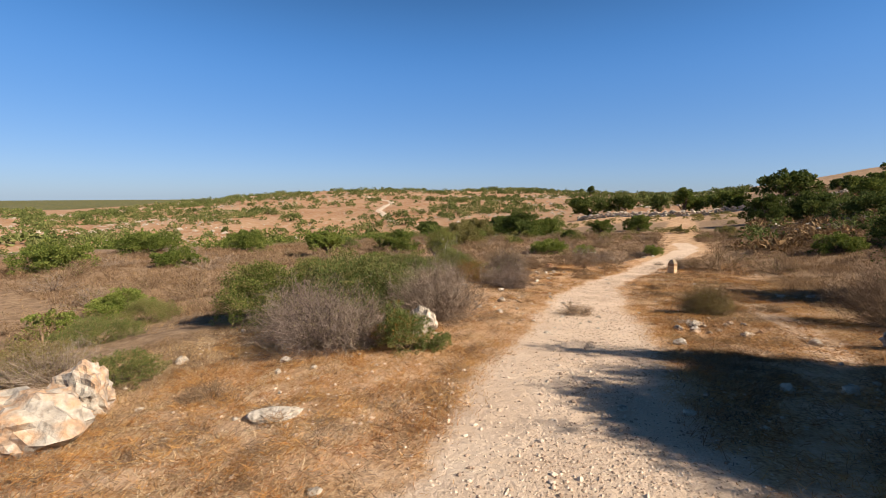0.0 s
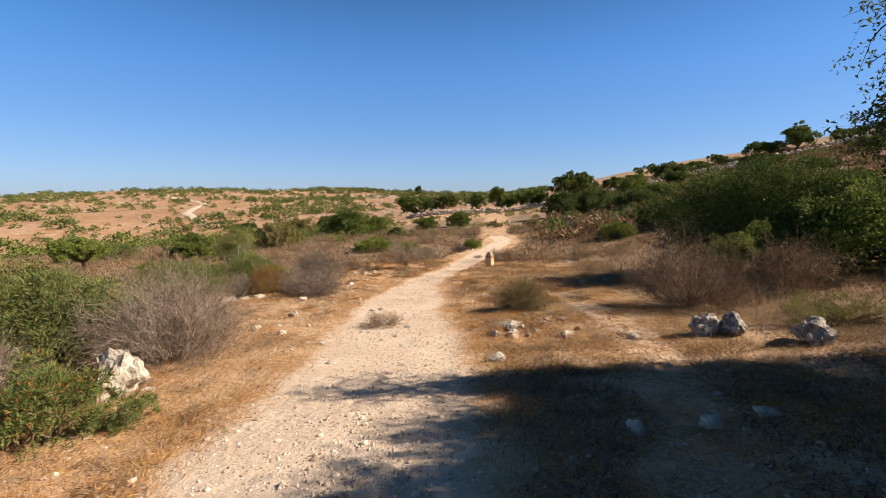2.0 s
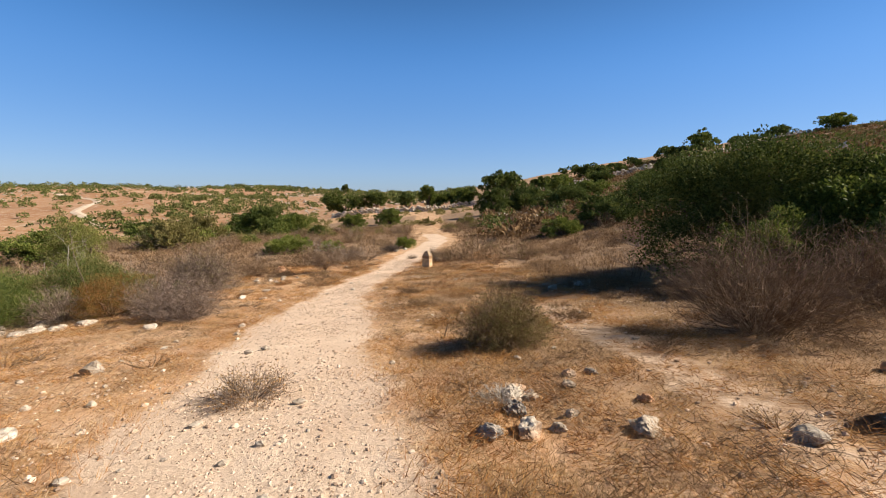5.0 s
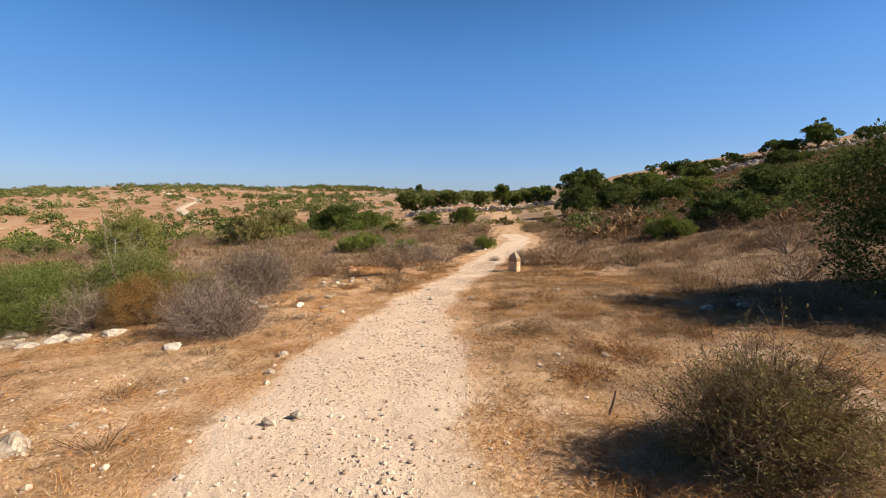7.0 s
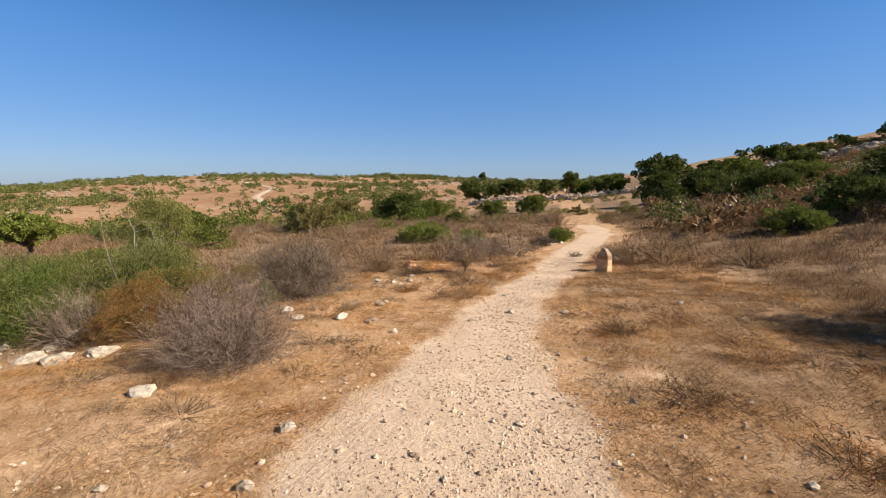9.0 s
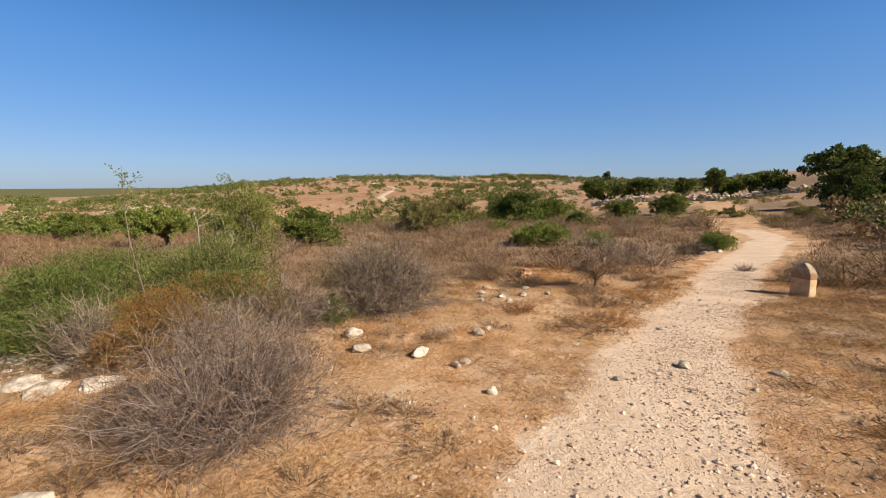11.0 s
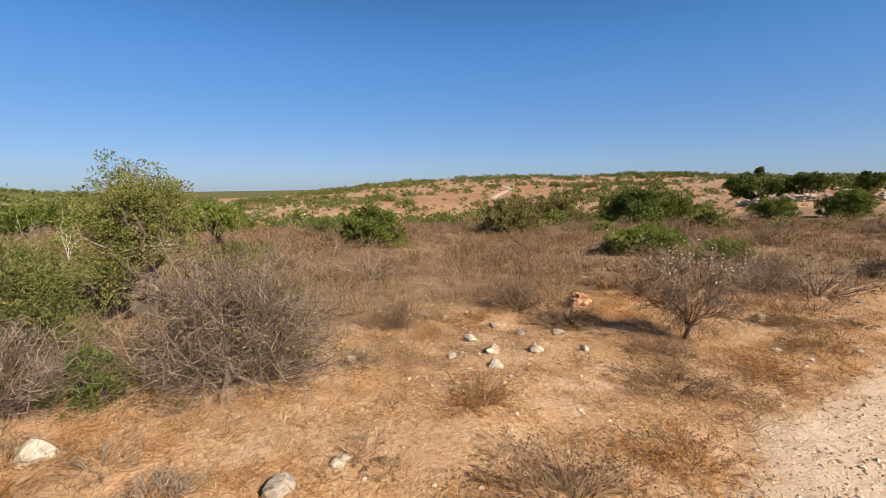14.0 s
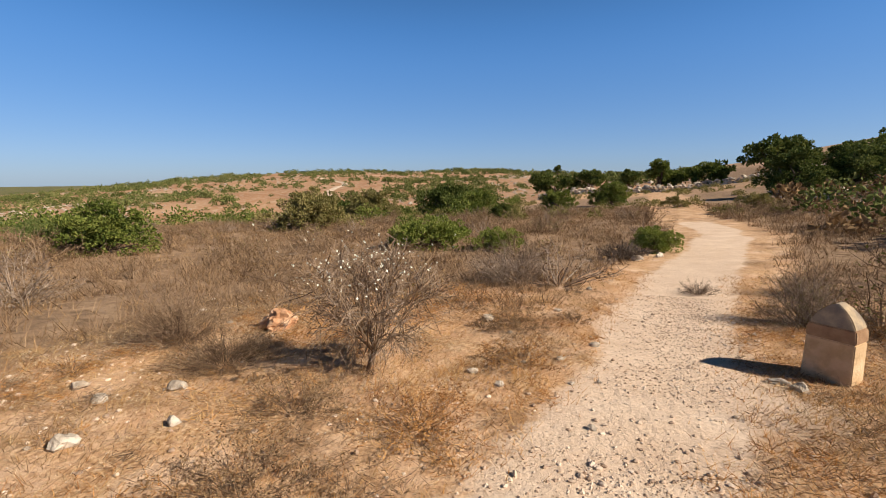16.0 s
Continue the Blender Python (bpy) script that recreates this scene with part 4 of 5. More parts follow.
def bare_tree(x, y, w, h, seed, mat, label, leaf_mat=None, leaf=0.03, leaf_count=0, slim=1.0, name="bare_tree", limbs=9, seeds=None):
    """A small open tree: a forked trunk, spreading limbs, shoots and thin twigs, with few or no leaves."""
    rng = np.random.default_rng(seed)
    ob = thing(name, x, y, label, "tree", sink=0.04)
    main = arcs(rng, limbs, w, h, 7, 0.25, 0.06, 1.0)
    part("branch_frame", fast_mesh("branch_frame", *tubes(main, tapered(limbs, 7, 0.018 * slim, 0.005 * slim, rng), 5), mat, True), ob)
    second = side_shoots(rng, main, 9, 0.32 * h, 0.9, 0.25, 4)
    part("branch_spray", fast_mesh("branch_spray", *tubes(second, tapered(len(second), 4, 0.006 * slim, 0.002 * slim, rng), 3), mat), ob)
    third = side_shoots(rng, second, 6, 0.15 * h, 1.0, 0.2, 2)
    part("twig_spray", fast_mesh("twig_spray", *ribbons(third, tapered(len(third), 2, 0.004 * slim, 0.002 * slim, rng), rng), mat), ob)
    if leaf_mat:
        p = third.reshape(-1, 3)
        p = p[rng.choice(len(p), min(leaf_count, len(p) * 3))] + rng.normal(size=(min(leaf_count, len(p) * 3), 3)) * 0.025
        part("foliage", fast_mesh("foliage", *leaves(p, rng.normal(size=p.shape), leaf * rng.uniform(0.6, 1.4, len(p)), leaf * 0.55, rng), leaf_mat), ob)
    if seeds:
        p = third[:, -1]
        p = p[p[:, 2] > 0.72 * h]
        p = p[rng.uniform(0, 1, len(p)) < seeds]
        part("seed_spray", fast_mesh("seed_spray", *leaves(p, rng.normal(size=p.shape), 0.03, 0.022, rng), WHITE_SEED), ob, "small pale seed heads")
    return ob




def seed_tree(x, y, seed):
    """A small leafless tree: short trunk, limbs spreading to a rounded crown of fine twigs, pale seed heads near the top."""
    rng = np.random.default_rng(seed)
    ob = thing("bare_tree", x, y, "small leafless forked tree with pale seed heads", "tree", sink=0.04)
    n, k = 26, 7
    fork = np.array([0.05, 0.02, 0.2])
    trunk = np.stack([np.zeros(3), fork * 0.5, fork])[None]
    part("trunk", fast_mesh("trunk", *tubes(trunk, np.array([[0.035, 0.03, 0.026]]), 7), BROWN_TWIG, True), ob)
    d = unit(rng.normal(size=(n, 3)) + [0, 0, 0.15])
    end = np.array([0, 0, 0.72]) + d * [0.82, 0.82, 0.46] * rng.uniform(0.75, 1.0, (n, 1))
    u = np.linspace(0, 1, k)[None, :, None]
    limbs = fork * (1 - u) + end[:, None] * u + np.array([0, 0, 0.1]) * np.sin(u * np.pi) + np.cumsum(rng.normal(size=(n, k, 3)), 1) * 0.02 * (u > 0)
    for line in limbs:
        part("limb", fast_mesh("limb", *tubes(line[None], np.linspace(0.009, 0.0025, k)[None], 5), BROWN_TWIG, True), ob)
    second = side_shoots(rng, limbs, 16, 0.36, 1.1, 0.25, 4)
    part("branch_spray", fast_mesh("branch_spray", *tubes(second, tapered(len(second), 4, 0.0045, 0.002, rng), 3), BROWN_TWIG), ob)
    third = side_shoots(rng, second, 9, 0.15, 1.2, 0.15, 2)
    part("twig_spray", fast_mesh("twig_spray", *ribbons(third, tapered(len(third), 2, 0.004, 0.002, rng), rng), GREY_TWIG), ob)
    p = third[rng.uniform(0, 1, len(third)) < 0.5, 1]
    part("foliage", fast_mesh("foliage", *leaves(p, rng.normal(size=p.shape), 0.02, 0.011, rng), BROWN_LEAF), ob)
    p = third[third[:, 1, 2] > 0.95, 1]
    p = p[rng.uniform(0, 1, len(p)) < 0.3]
    tagged(part("seed_spray", fast_mesh("seed_spray", *leaves(p, rng.normal(size=p.shape), 0.028, 0.02, rng), WHITE_SEED), ob, "small pale seed heads"), kind="stuff")


seed_tree(-2.75, 17.4, 60)
leafy_bush(-8.1, 12.6, 1.45, 2.45, 61, LIGHT_LEAF, "open upright small tree with pale branches", 0.035, 5000, name="open_tree", category="tree", trunk=0.4, lobes=24, twig_mat=GREY_TWIG, second=OLIVE_LEAF, second_share=0.5, cover=0.65)


def stalk_sapling(x, y, h, seed):
    """One thin leaning stem with a few short shoots and sparse leaves toward its top."""
    rng = np.random.default_rng(seed)
    ob = thing("sapling", x, y, "thin leaning sapling with sparse leaves above orange shrub", "tree", sink=0.04)
    u = np.linspace(0, 1, 9)
    stem = np.stack([-0.3 * u ** 1.5 + 0.035 * np.sin(u * 8), 0.06 * u + 0.03 * np.sin(u * 6), h * u], -1)[None]
    part("trunk", fast_mesh("trunk", *tubes(stem, np.linspace(0.009, 0.003, 9)[None], 6), GREY_TWIG, True), ob)
    shoots = side_shoots(rng, stem, 16, 0.3, 0.9, 0.25, 4)
    part("branch_spray", fast_mesh("branch_spray", *tubes(shoots, tapered(len(shoots), 4, 0.003, 0.0015, rng), 3), GREY_TWIG), ob)
    p = shoots[:, 1:].reshape(-1, 3)
    p = np.repeat(p, 5, 0) + rng.normal(size=(len(p) * 5, 3)) * 0.025
    part("foliage", fast_mesh("foliage", *leaves(p, rng.normal(size=p.shape), 0.032, 0.016, rng), LIGHT_LEAF), ob)


stalk_sapling(-5.6, 9.75, 2.0, 62)
bare_tree(-7.2, 11.4, 0.9, 1.6, 63, PALE_TWIG, "thin sapling above green shrubs", LIGHT_LEAF, 0.035, 500, 0.6, "sapling", limbs=4)
leafy_bush(-19.2, 16.9, 2.6, 2.1, 64, LIGHT_LEAF, "young bright green tree with short trunk", 0.06, 4500, name="young_tree", category="tree", trunk=0.5)
bare_tree(-6.4, 13.7, 0.8, 0.85, 65, PALE_TWIG, "dead pale forked sapling", None, limbs=3, slim=0.8, name="dead_sapling")
leafy_bush(-17.7, 22.9, 3.9, 1.75, 66, GREEN_LEAF, "wide green bush on the plain", 0.085, 10000, 3.0)

# ---- bushes and trees of the middle distance ----
GB = "rounded green bush on dry plain"
for x, y, w, h, m, n, lab in (
        (-17.8, 33.0, 4.6, 2.4, OLIVE_LEAF, 5000, "olive green bushy tree on the plain"), (-21, 44, 4.4, 2.9, OLIVE_LEAF, 4500, "olive green bushy tree on the plain"),
        (-14, 50, 5.0, 2.6, GREEN_LEAF, 4500, GB), (-19.5, 56, 7.0, 3.6, DARK_LEAF, 5000, "wide dark green tree clump"), (-25, 50, 4.0, 2.0, GREEN_LEAF, 3000, GB),
        (-3.4, 52, 3.4, 2.1, GREEN_LEAF, 3500, GB), (-7.2, 50, 2.8, 1.8, GREEN_LEAF, 3000, GB), (-8.6, 40, 1.8, 1.0, DARK_LEAF, 2000, GB),
        (8.7, 26.2, 2.3, 1.35, GREEN_LEAF, 5000, "compact green bush at the slope foot"), (12.4, 28.6, 4.5, 2.2, DARK_LEAF, 8000, "wide dark green bush at the slope foot"),
        (20.5, 40, 6.5, 2.8, DARK_LEAF, 7000, "spreading dark green bush on the hillside"), (9.2, 56, 4.8, 3.8, DARK_LEAF, 5000, "dark green tree at the slope foot"), (13.5, 58, 6.5, 3.4, DARK_LEAF, 6000, "dark green tree at the slope foot"),
        (16.5, 50.5, 6.0, 2.6, DARK_LEAF, 6000, "dark green bush on the hillside"), (22, 58, 5.0, 2.6, GREEN_LEAF, 4000, "green bush on the hillside"), (14.5, 31, 2.2, 1.0, OLIVE_LEAF, 2500, "low olive bush on the slope"),
        (31, 60, 5.0, 2.2, DARK_LEAF, 4000, "dark green bush on the hillside"), (19.0, 33, 3.0, 1.6, GREEN_LEAF, 3500, "green bush on the hillside"), (26, 44, 4.0, 1.9, DARK_LEAF, 3500, "dark green bush on the hillside"), (36, 52, 4.5, 2.2, DARK_LEAF, 3500, "dark green bush on the hillside"), (24, 30, 3.4, 2.0, DARK_LEAF, 4000, "dark green bush on the hillside"),
        (5, 45, 2.2, 1.0, OLIVE_LEAF, 2000, "low olive bush beside the trail"), (1.0, 47, 1.6, 0.9, OLIVE_LEAF, 1500, "low olive bush beside the trail"),
        (-24, 24, 3.0, 1.2, TAMARISK, 3500, "feathery green shrubs on the plain"), (-27, 17, 3.5, 1.5, GREEN_LEAF, 4000, GB), (-31, 12, 4.0, 1.7, GREEN_LEAF, 4000, GB), (-22, 9, 2.6, 1.1, GREEN_LEAF, 3500, GB), (-26, 5, 3.4, 1.6, GREEN_LEAF, 3500, GB), (-28, -4, 4.0, 1.6, GREEN_LEAF, 3500, GB), (-34, 22, 4.0, 1.8, GREEN_LEAF, 3500, GB), (-36, 3, 5, 2.2, DARK_LEAF, 3500, GB)):
    leafy_bush(x, y, w, h, int(abs(x) * 7 + y * 3), m, lab, 0.05 + 0.03 * math.sqrt(math.hypot(x, y) / 12), n, group="scattered bushes")

TREE = "dark green carob tree behind stone wall"
for x, y, w, h in ((-23, 123, 10.5, 7.0), (-14, 124.5, 8.2, 6.2), (-5.1, 125, 4.6, 6.0), (0.7, 118, 6.0, 7.6), (3.5, 120, 5.5, 5.2), (9.5, 117, 9.6, 5.6), (19.5, 113, 12.0, 8.4), (29.6, 114, 5.5, 4.5), (46, 125, 15.0, 4.6), (65, 139, 6.3, 3.4), (73.5, 134.5, 11.4, 4.8), (81, 131, 9.0, 7.8), (89, 126, 8.6, 3.8), (36, 118, 7, 3.6), (55, 130, 8, 3.4), (98, 124, 9, 4.2), (108, 118, 10, 5), (24, 80, 7, 3.4), (34, 86, 7, 3), (44, 80, 6, 2.8), (52, 92, 7, 3), (60, 78, 6, 2.6), (-55, 298, 5.5, 7.5), (-40, 100, 8, 4.0), (-32, 90, 7, 3.6), (-44, 72, 6, 3.6), (-50, 84, 6, 3.2)):
    leafy_bush(x, y, w, h, int(abs(x) * 5 + y), DARK_LEAF if (int(x) % 3) else GREEN_LEAF, TREE if y > 95 else "green tree on the slope", 0.35, 1500, cover=1.5, name="tree", category="tree", trunk=h * 0.1, group="trees along the wall", lobes=11)


# ---- dry-stone wall on the hillside ----
def stone_wall():
    rng = np.random.default_rng(5)
    pts = np.array([(-24, 116), (2.4, 111), (16, 107.5), (27.4, 108), (53, 111), (73, 115), (89, 118.5), (110, 122)], float)
    ob = tagged(new("stone_wall"), "low dry-stone wall of pale loose boulders", "wall")
    shapes = [rock_mesh(200 + k, STONE, 1, 0.75) for k in range(5)]
    seg = np.concatenate([[0], np.cumsum(np.hypot(*np.diff(pts, axis=0).T))])
    total, made = seg[-1], 0
    verts, faces, off = [], [], 0
    base = [(np.array([v.co for v in m.vertices]), np.array([p.vertices for p in m.polygons])) for m in shapes]
    for row, (lift, count) in enumerate(((0.15, 300), (0.55, 270), (0.95, 190), (1.25, 70))):
        for k in range(count):
            u = (k + rng.uniform(-0.3, 0.3)) / count * total
            x, y = np.interp(u, seg, pts[:, 0]), np.interp(u, seg, pts[:, 1]) + rng.normal() * 0.35
            s = rng.uniform(0.6, 1.15)
            z = float(ground_z(x, y)) + lift * rng.uniform(0.85, 1.1)
            m = pose(x, y, z, rng.uniform(-20, 20), rng.uniform(-20, 20), rng.uniform(0, 360)) @ Matrix.Diagonal((s * 1.3, s, s * 0.95, 1))
            if row == 0 and made < 290:
                st = part("stone", shapes[k % 5], ob)
                st.matrix_basis = m
                made += 1
            else:
                v, f = base[k % 5]
                mm = np.array(m)
                verts.append(v @ mm[:3, :3].T + mm[:3, 3])
                faces.append(f + off)
                off += len(v)
    rest = part("upper_stones", fast_mesh("upper_stones", np.concatenate(verts), np.concatenate(faces), STONE), ob)
    rest["kind"] = "stuff"
    return ob


stone_wall()


# ---- dry brush on the plain ----
def brush_field():
    rng = np.random.default_rng(77)
    kinds = []
    for k, (m, lm, leafy) in enumerate(((BROWN_TWIG, BROWN_LEAF, 0.5), (GREY_TWIG, BROWN_LEAF, 0.25), (BROWN_TWIG, OLIVE_LEAF, 0.35), (BROWN_TWIG, BROWN_LEAF, 0.7))):
        kinds.append(dry_shrub((-11.0, -9.4, -12.6, -10.2)[k], (20.0, 17.5, 15.2, 23.0)[k], 1.5, 0.62, 300 + k, 24, m, "low brown dry brush on the plain", 0.009, leafy, lm, name="dry_brush", leaf=0.05, group="dry brush", fork=7, sprigs=2, main_k=4))
    placed = 0
    while placed < 290:
        x, y = rng.uniform(-32, 22), rng.uniform(-6, 44)
        r = math.hypot(x, y - 6)
        off = abs(x - float(trail_x(y)))
        if off < float(trail_half(y)) + 1.1 or (x > -8.0 and y < 19.5 and x < 6.2) or (x > 6 and y < 14):
            continue
        if rng.uniform() > 0.35 + 0.9 * float(vnoise(x * 0.22, y * 0.22, 9)) or r > 44:
            continue
        s = rng.uniform(0.7, 1.7)
        copy_thing(kinds[rng.integers(0, 4)], pose(x, y, float(ground_z(x, y)) - 0.03, 0, 0, rng.uniform(0, 360)) @ Matrix.Diagonal((s, s, s * rng.uniform(0.7, 1.1), 1)))
        placed += 1


brush_field()


def low_tufts():
    """Matted little tufts of wiry dry plants beside the trail."""
    rng = np.random.default_rng(78)
    kinds = [dry_shrub((1.6, -2.6, 2.4, -3.9)[k], (8.3, 6.6, 10.4, 6.2)[k], 0.62, 0.2, 320 + k, 34, m, "low matted tuft of wiry dry grass", 0.0036, 0.6, lm, name="dry_tuft", leaf=0.022, group="dry tufts beside the trail", fork=4, sprigs=2, main_k=4)
             for k, (m, lm) in enumerate(((BROWN_TWIG, BROWN_LEAF), (BROWN_TWIG, RUST_STRAW), (GREY_TWIG, BROWN_LEAF), (BROWN_TWIG, STRAW)))]
    placed = 0
    while placed < 190:
        x, y = rng.uniform(-6.6, 6.2), rng.uniform(-3.5, 22)
        off = abs(x - float(trail_x(y))) - float(trail_half(y))
        if off < 0.3 or rng.uniform() > 1.7 * float(vnoise(x * 0.5, y * 0.5, 31)) - 0.25 or math.hypot(x - 1.1, y - 19) < 0.7:
            continue
        s = rng.uniform(0.4, 1.1)
        copy_thing(kinds[rng.integers(0, 4)], pose(x, y, float(ground_z(x, y)) - 0.02, 0, 0, rng.uniform(0, 360)) @ Matrix.Diagonal((s, s, s * rng.uniform(0.6, 1.0), 1)))
        placed += 1


low_tufts()


# ---- grass, gravel and far scrub (uncountable) ----
def grass(name, label, mat, tufts, area, blades, height, seed, cut, edge, low_lean=0.5, bent=True, fringe=0.0, broad=1.0):
    """Dry grass: thin blades in tufts, thick where the noise is high, thin toward the trail."""
    rng = np.random.default_rng(seed)
    x, y = rng.uniform(area[0], area[1], tufts), area[2] + (area[3] - area[2]) * rng.uniform(0, 1, tufts) ** 1.15
    off = np.abs(x - trail_x(y)) - trail_half(y)
    branch = np.abs(x - (3.3 + 0.12 * (y - 5) + 0.3 * np.sin(y * 0.6))) > 0.33
    dens = vnoise(x * 0.8, y * 0.8, seed) * 0.6 + vnoise(x * 2.6, y * 2.6, seed + 1) * 0.4
    dens = dens + fringe * np.exp(-np.maximum(off, 0) / 0.45)
    keep = (off > edge + rng.normal(size=tufts) * 0.1) & (dens > cut) & (branch | (y > 13))
    x, y, dens = x[keep], y[keep], dens[keep]
    n = len(x) * blades
    who = np.repeat(np.arange(len(x)), blades)
    bx, by = x[who] + rng.normal(size=n) * 0.09, y[who] + rng.normal(size=n) * 0.09
    h = height * (0.5 + dens[who]) * rng.uniform(0.35, 1.1, n)
    az = rng.uniform(0, 2 * np.pi, n)
    lean = rng.uniform(low_lean, 1.2, n)
    base = np.stack([bx, by, ground_z(bx, by) - 0.005], -1)
    out = np.stack([np.cos(az), np.sin(az), np.zeros(n)], -1)
    up = np.array([0, 0, 1.0])
    mid = base + out * (h * 0.5 * np.sin(lean * 0.7))[:, None] + up * (h * 0.5 * np.cos(lean * 0.7))[:, None]
    turn = az + rng.normal(size=n) * 0.5
    bend = lean + rng.uniform(0.1, 0.9, n)
    tip = mid + np.stack([np.cos(turn), np.sin(turn), np.zeros(n)], -1) * (h * 0.6 * np.sin(bend))[:, None] + up * (h * 0.6 * np.cos(bend))[:, None]
    side = np.stack([-np.sin(az + 0.6), np.cos(az + 0.6), np.zeros(n)], -1) * (0.0016 + 0.0010 * np.hypot(bx, by - 8)[:, None] / 8) * broad
    v = np.stack([base - side, base + side, mid - side * 0.8, mid + side * 0.8, tip], 1).reshape(-1, 3)
    k = np.arange(n)[:, None] * 5
    f = np.concatenate([k + [0, 1, 3], k + [0, 3, 2], k + [2, 3, 4]], 0)
    if not bent:
        v = np.stack([base - side, base + side, tip], 1).reshape(-1, 3)
        f = np.arange(3 * n).reshape(-1, 3)
    ob = new(name, fast_mesh(name, v, f, mat))
    return tagged(ob, label, "grass", kind="stuff")


grass("straw_grass", "short matted dry straw coloured grass", STRAW, 30000, (-7, 6, -4.5, 21), 10, 0.08, 401, 0.47, 0.1, 0.7, False)
grass("rust_grass", "rust brown matted dry grass fringing the trail", RUST_STRAW, 22000, (-4.2, 4.2, -4.5, 24), 11, 0.085, 402, 0.52, -0.08, 0.6, False, fringe=0.3)
grass("tall_straw", "taller dry straw on the plain", STRAW, 9000, (-30, 12, -6, 40), 8, 0.3, 403, 0.5, 3.6, 0.2, False)
grass("plain_brush", "dense brown knee high dry brush covering the plain", DRY_BRUSH, 36000, (-34, 24, 2, 46), 9, 0.40, 406, 0.34, 5.0, 0.2, False, broad=2.0)
grass("bend_brush", "brown dry brush round the trail bend", DRY_BRUSH, 9000, (-6, 14, 20, 48), 9, 0.32, 409, 0.34, 0.7, 0.2, False, broad=2.0)
# dark stubble, packed dense so its colour deepens the thorn tree's shade
grass("leaf_litter", "dark stubble beneath the thorn tree, laid dense to deepen its shade", DARK_TWIG, 24000, (1.7, 10, -5.5, 2.3), 11, 0.065, 407, 0.26, 0.2, 1.0, False, broad=2.4)
grass("dark_mats", "dark brown matted dry plants right of the trail", BROWN_LEAF, 24000, (0.4, 6.2, 2.5, 19), 9, 0.1, 408, 0.42, 0.2, 0.7, False)
grass("brown_grass", "grey brown matted dry grass", BROWN_LEAF, 28000, (-7, 7, -4.5, 22), 9, 0.1, 404, 0.49, 0.2, 0.6, False)
grass("dry_litter", "fallen pale straw lying flat on soil", PALE_STRAW, 50000, (-6.5, 5, -4.5, 19), 9, 0.075, 405, 0.3, 0.0, 1.1, False)


def wiry_mats(name, label, mat, clumps, area, per, height, seed, cut, edge, radius=0.11):
    """Low tangles of stiff broken stems lying in every direction, in patches."""
    rng = np.random.default_rng(seed)
    x, y = rng.uniform(area[0], area[1], clumps), area[2] + (area[3] - area[2]) * rng.uniform(0, 1, clumps) ** 1.1
    off = np.abs(x - trail_x(y)) - trail_half(y)
    dens = vnoise(x * 0.7, y * 0.7, seed) * 0.55 + vnoise(x * 2.2, y * 2.2, seed + 1) * 0.45
    keep = (off > edge + rng.normal(size=clumps) * 0.08) & (dens > cut)
    x, y, dens = x[keep], y[keep], dens[keep]
    who = np.repeat(np.arange(len(x)), per)
    n = len(who)
    a, q = rng.uniform(0, 2 * np.pi, n), np.sqrt(rng.uniform(0, 1, n))
    big = radius * rng.uniform(0.6, 1.7, len(x))[who]
    px, py = x[who] + np.cos(a) * q * big, y[who] + np.sin(a) * q * big
    pz = ground_z(px, py) + height * (1 - q * q) * rng.uniform(0, 1, n) * (0.5 + dens[who])
    b, e = rng.uniform(0, 2 * np.pi, n), rng.uniform(-0.15, 0.85, n)
    ln = rng.uniform(0.03, 0.1, n)
    p0 = np.stack([px, py, pz], -1)
    p1 = p0 + np.stack([np.cos(b) * np.cos(e), np.sin(b) * np.cos(e), np.sin(e)], -1) * ln[:, None]
    wide = (0.0022 + 0.0009 * np.hypot(px, py - 8) / 6)[:, None] * np.array([1.0, 0.5])
    return tagged(new(name, fast_mesh(name, *ribbons(np.stack([p0, p1], 1), wide, rng), mat)), label, "litter", kind="stuff")


wiry_mats("rust_mats", "rust coloured tangles of broken dry stems", RUST_STRAW, 8500, (-5.5, 4.5, -4.5, 22), 28, 0.07, 411, 0.46, 0.02)
wiry_mats("brown_mats", "brown tangles of broken dry stems", BROWN_TWIG, 7500, (-7, 6.2, -4.5, 22), 28, 0.1, 412, 0.5, 0.12)
wiry_mats("dark_tangles", "dark tangles of broken dry stems", BROWN_TWIG, 3200, (-7, 6.2, -4.5, 22), 24, 0.08, 413, 0.5, 0.15)


def icosahedron():
    bm = bmesh.new()
    bmesh.ops.create_icosphere(bm, subdivisions=1, radius=1.0)
    bm.verts.index_update()
    out = np.array([v.co for v in bm.verts]), np.array([[v.index for v in f.verts] for f in bm.faces])
    bm.free()
    return out


ICO, ICO_FACES = icosahedron()
OCTA = np.array([(1, 0, 0), (-1, 0, 0), (0, 1, 0), (0, -1, 0), (0, 0, 0.9), (0, 0, -0.6)], float)
OCTA_FACES = np.array([(0, 2, 4), (2, 1, 4), (1, 3, 4), (3, 0, 4), (2, 0, 5), (1, 2, 5), (3, 1, 5), (0, 3, 5)])


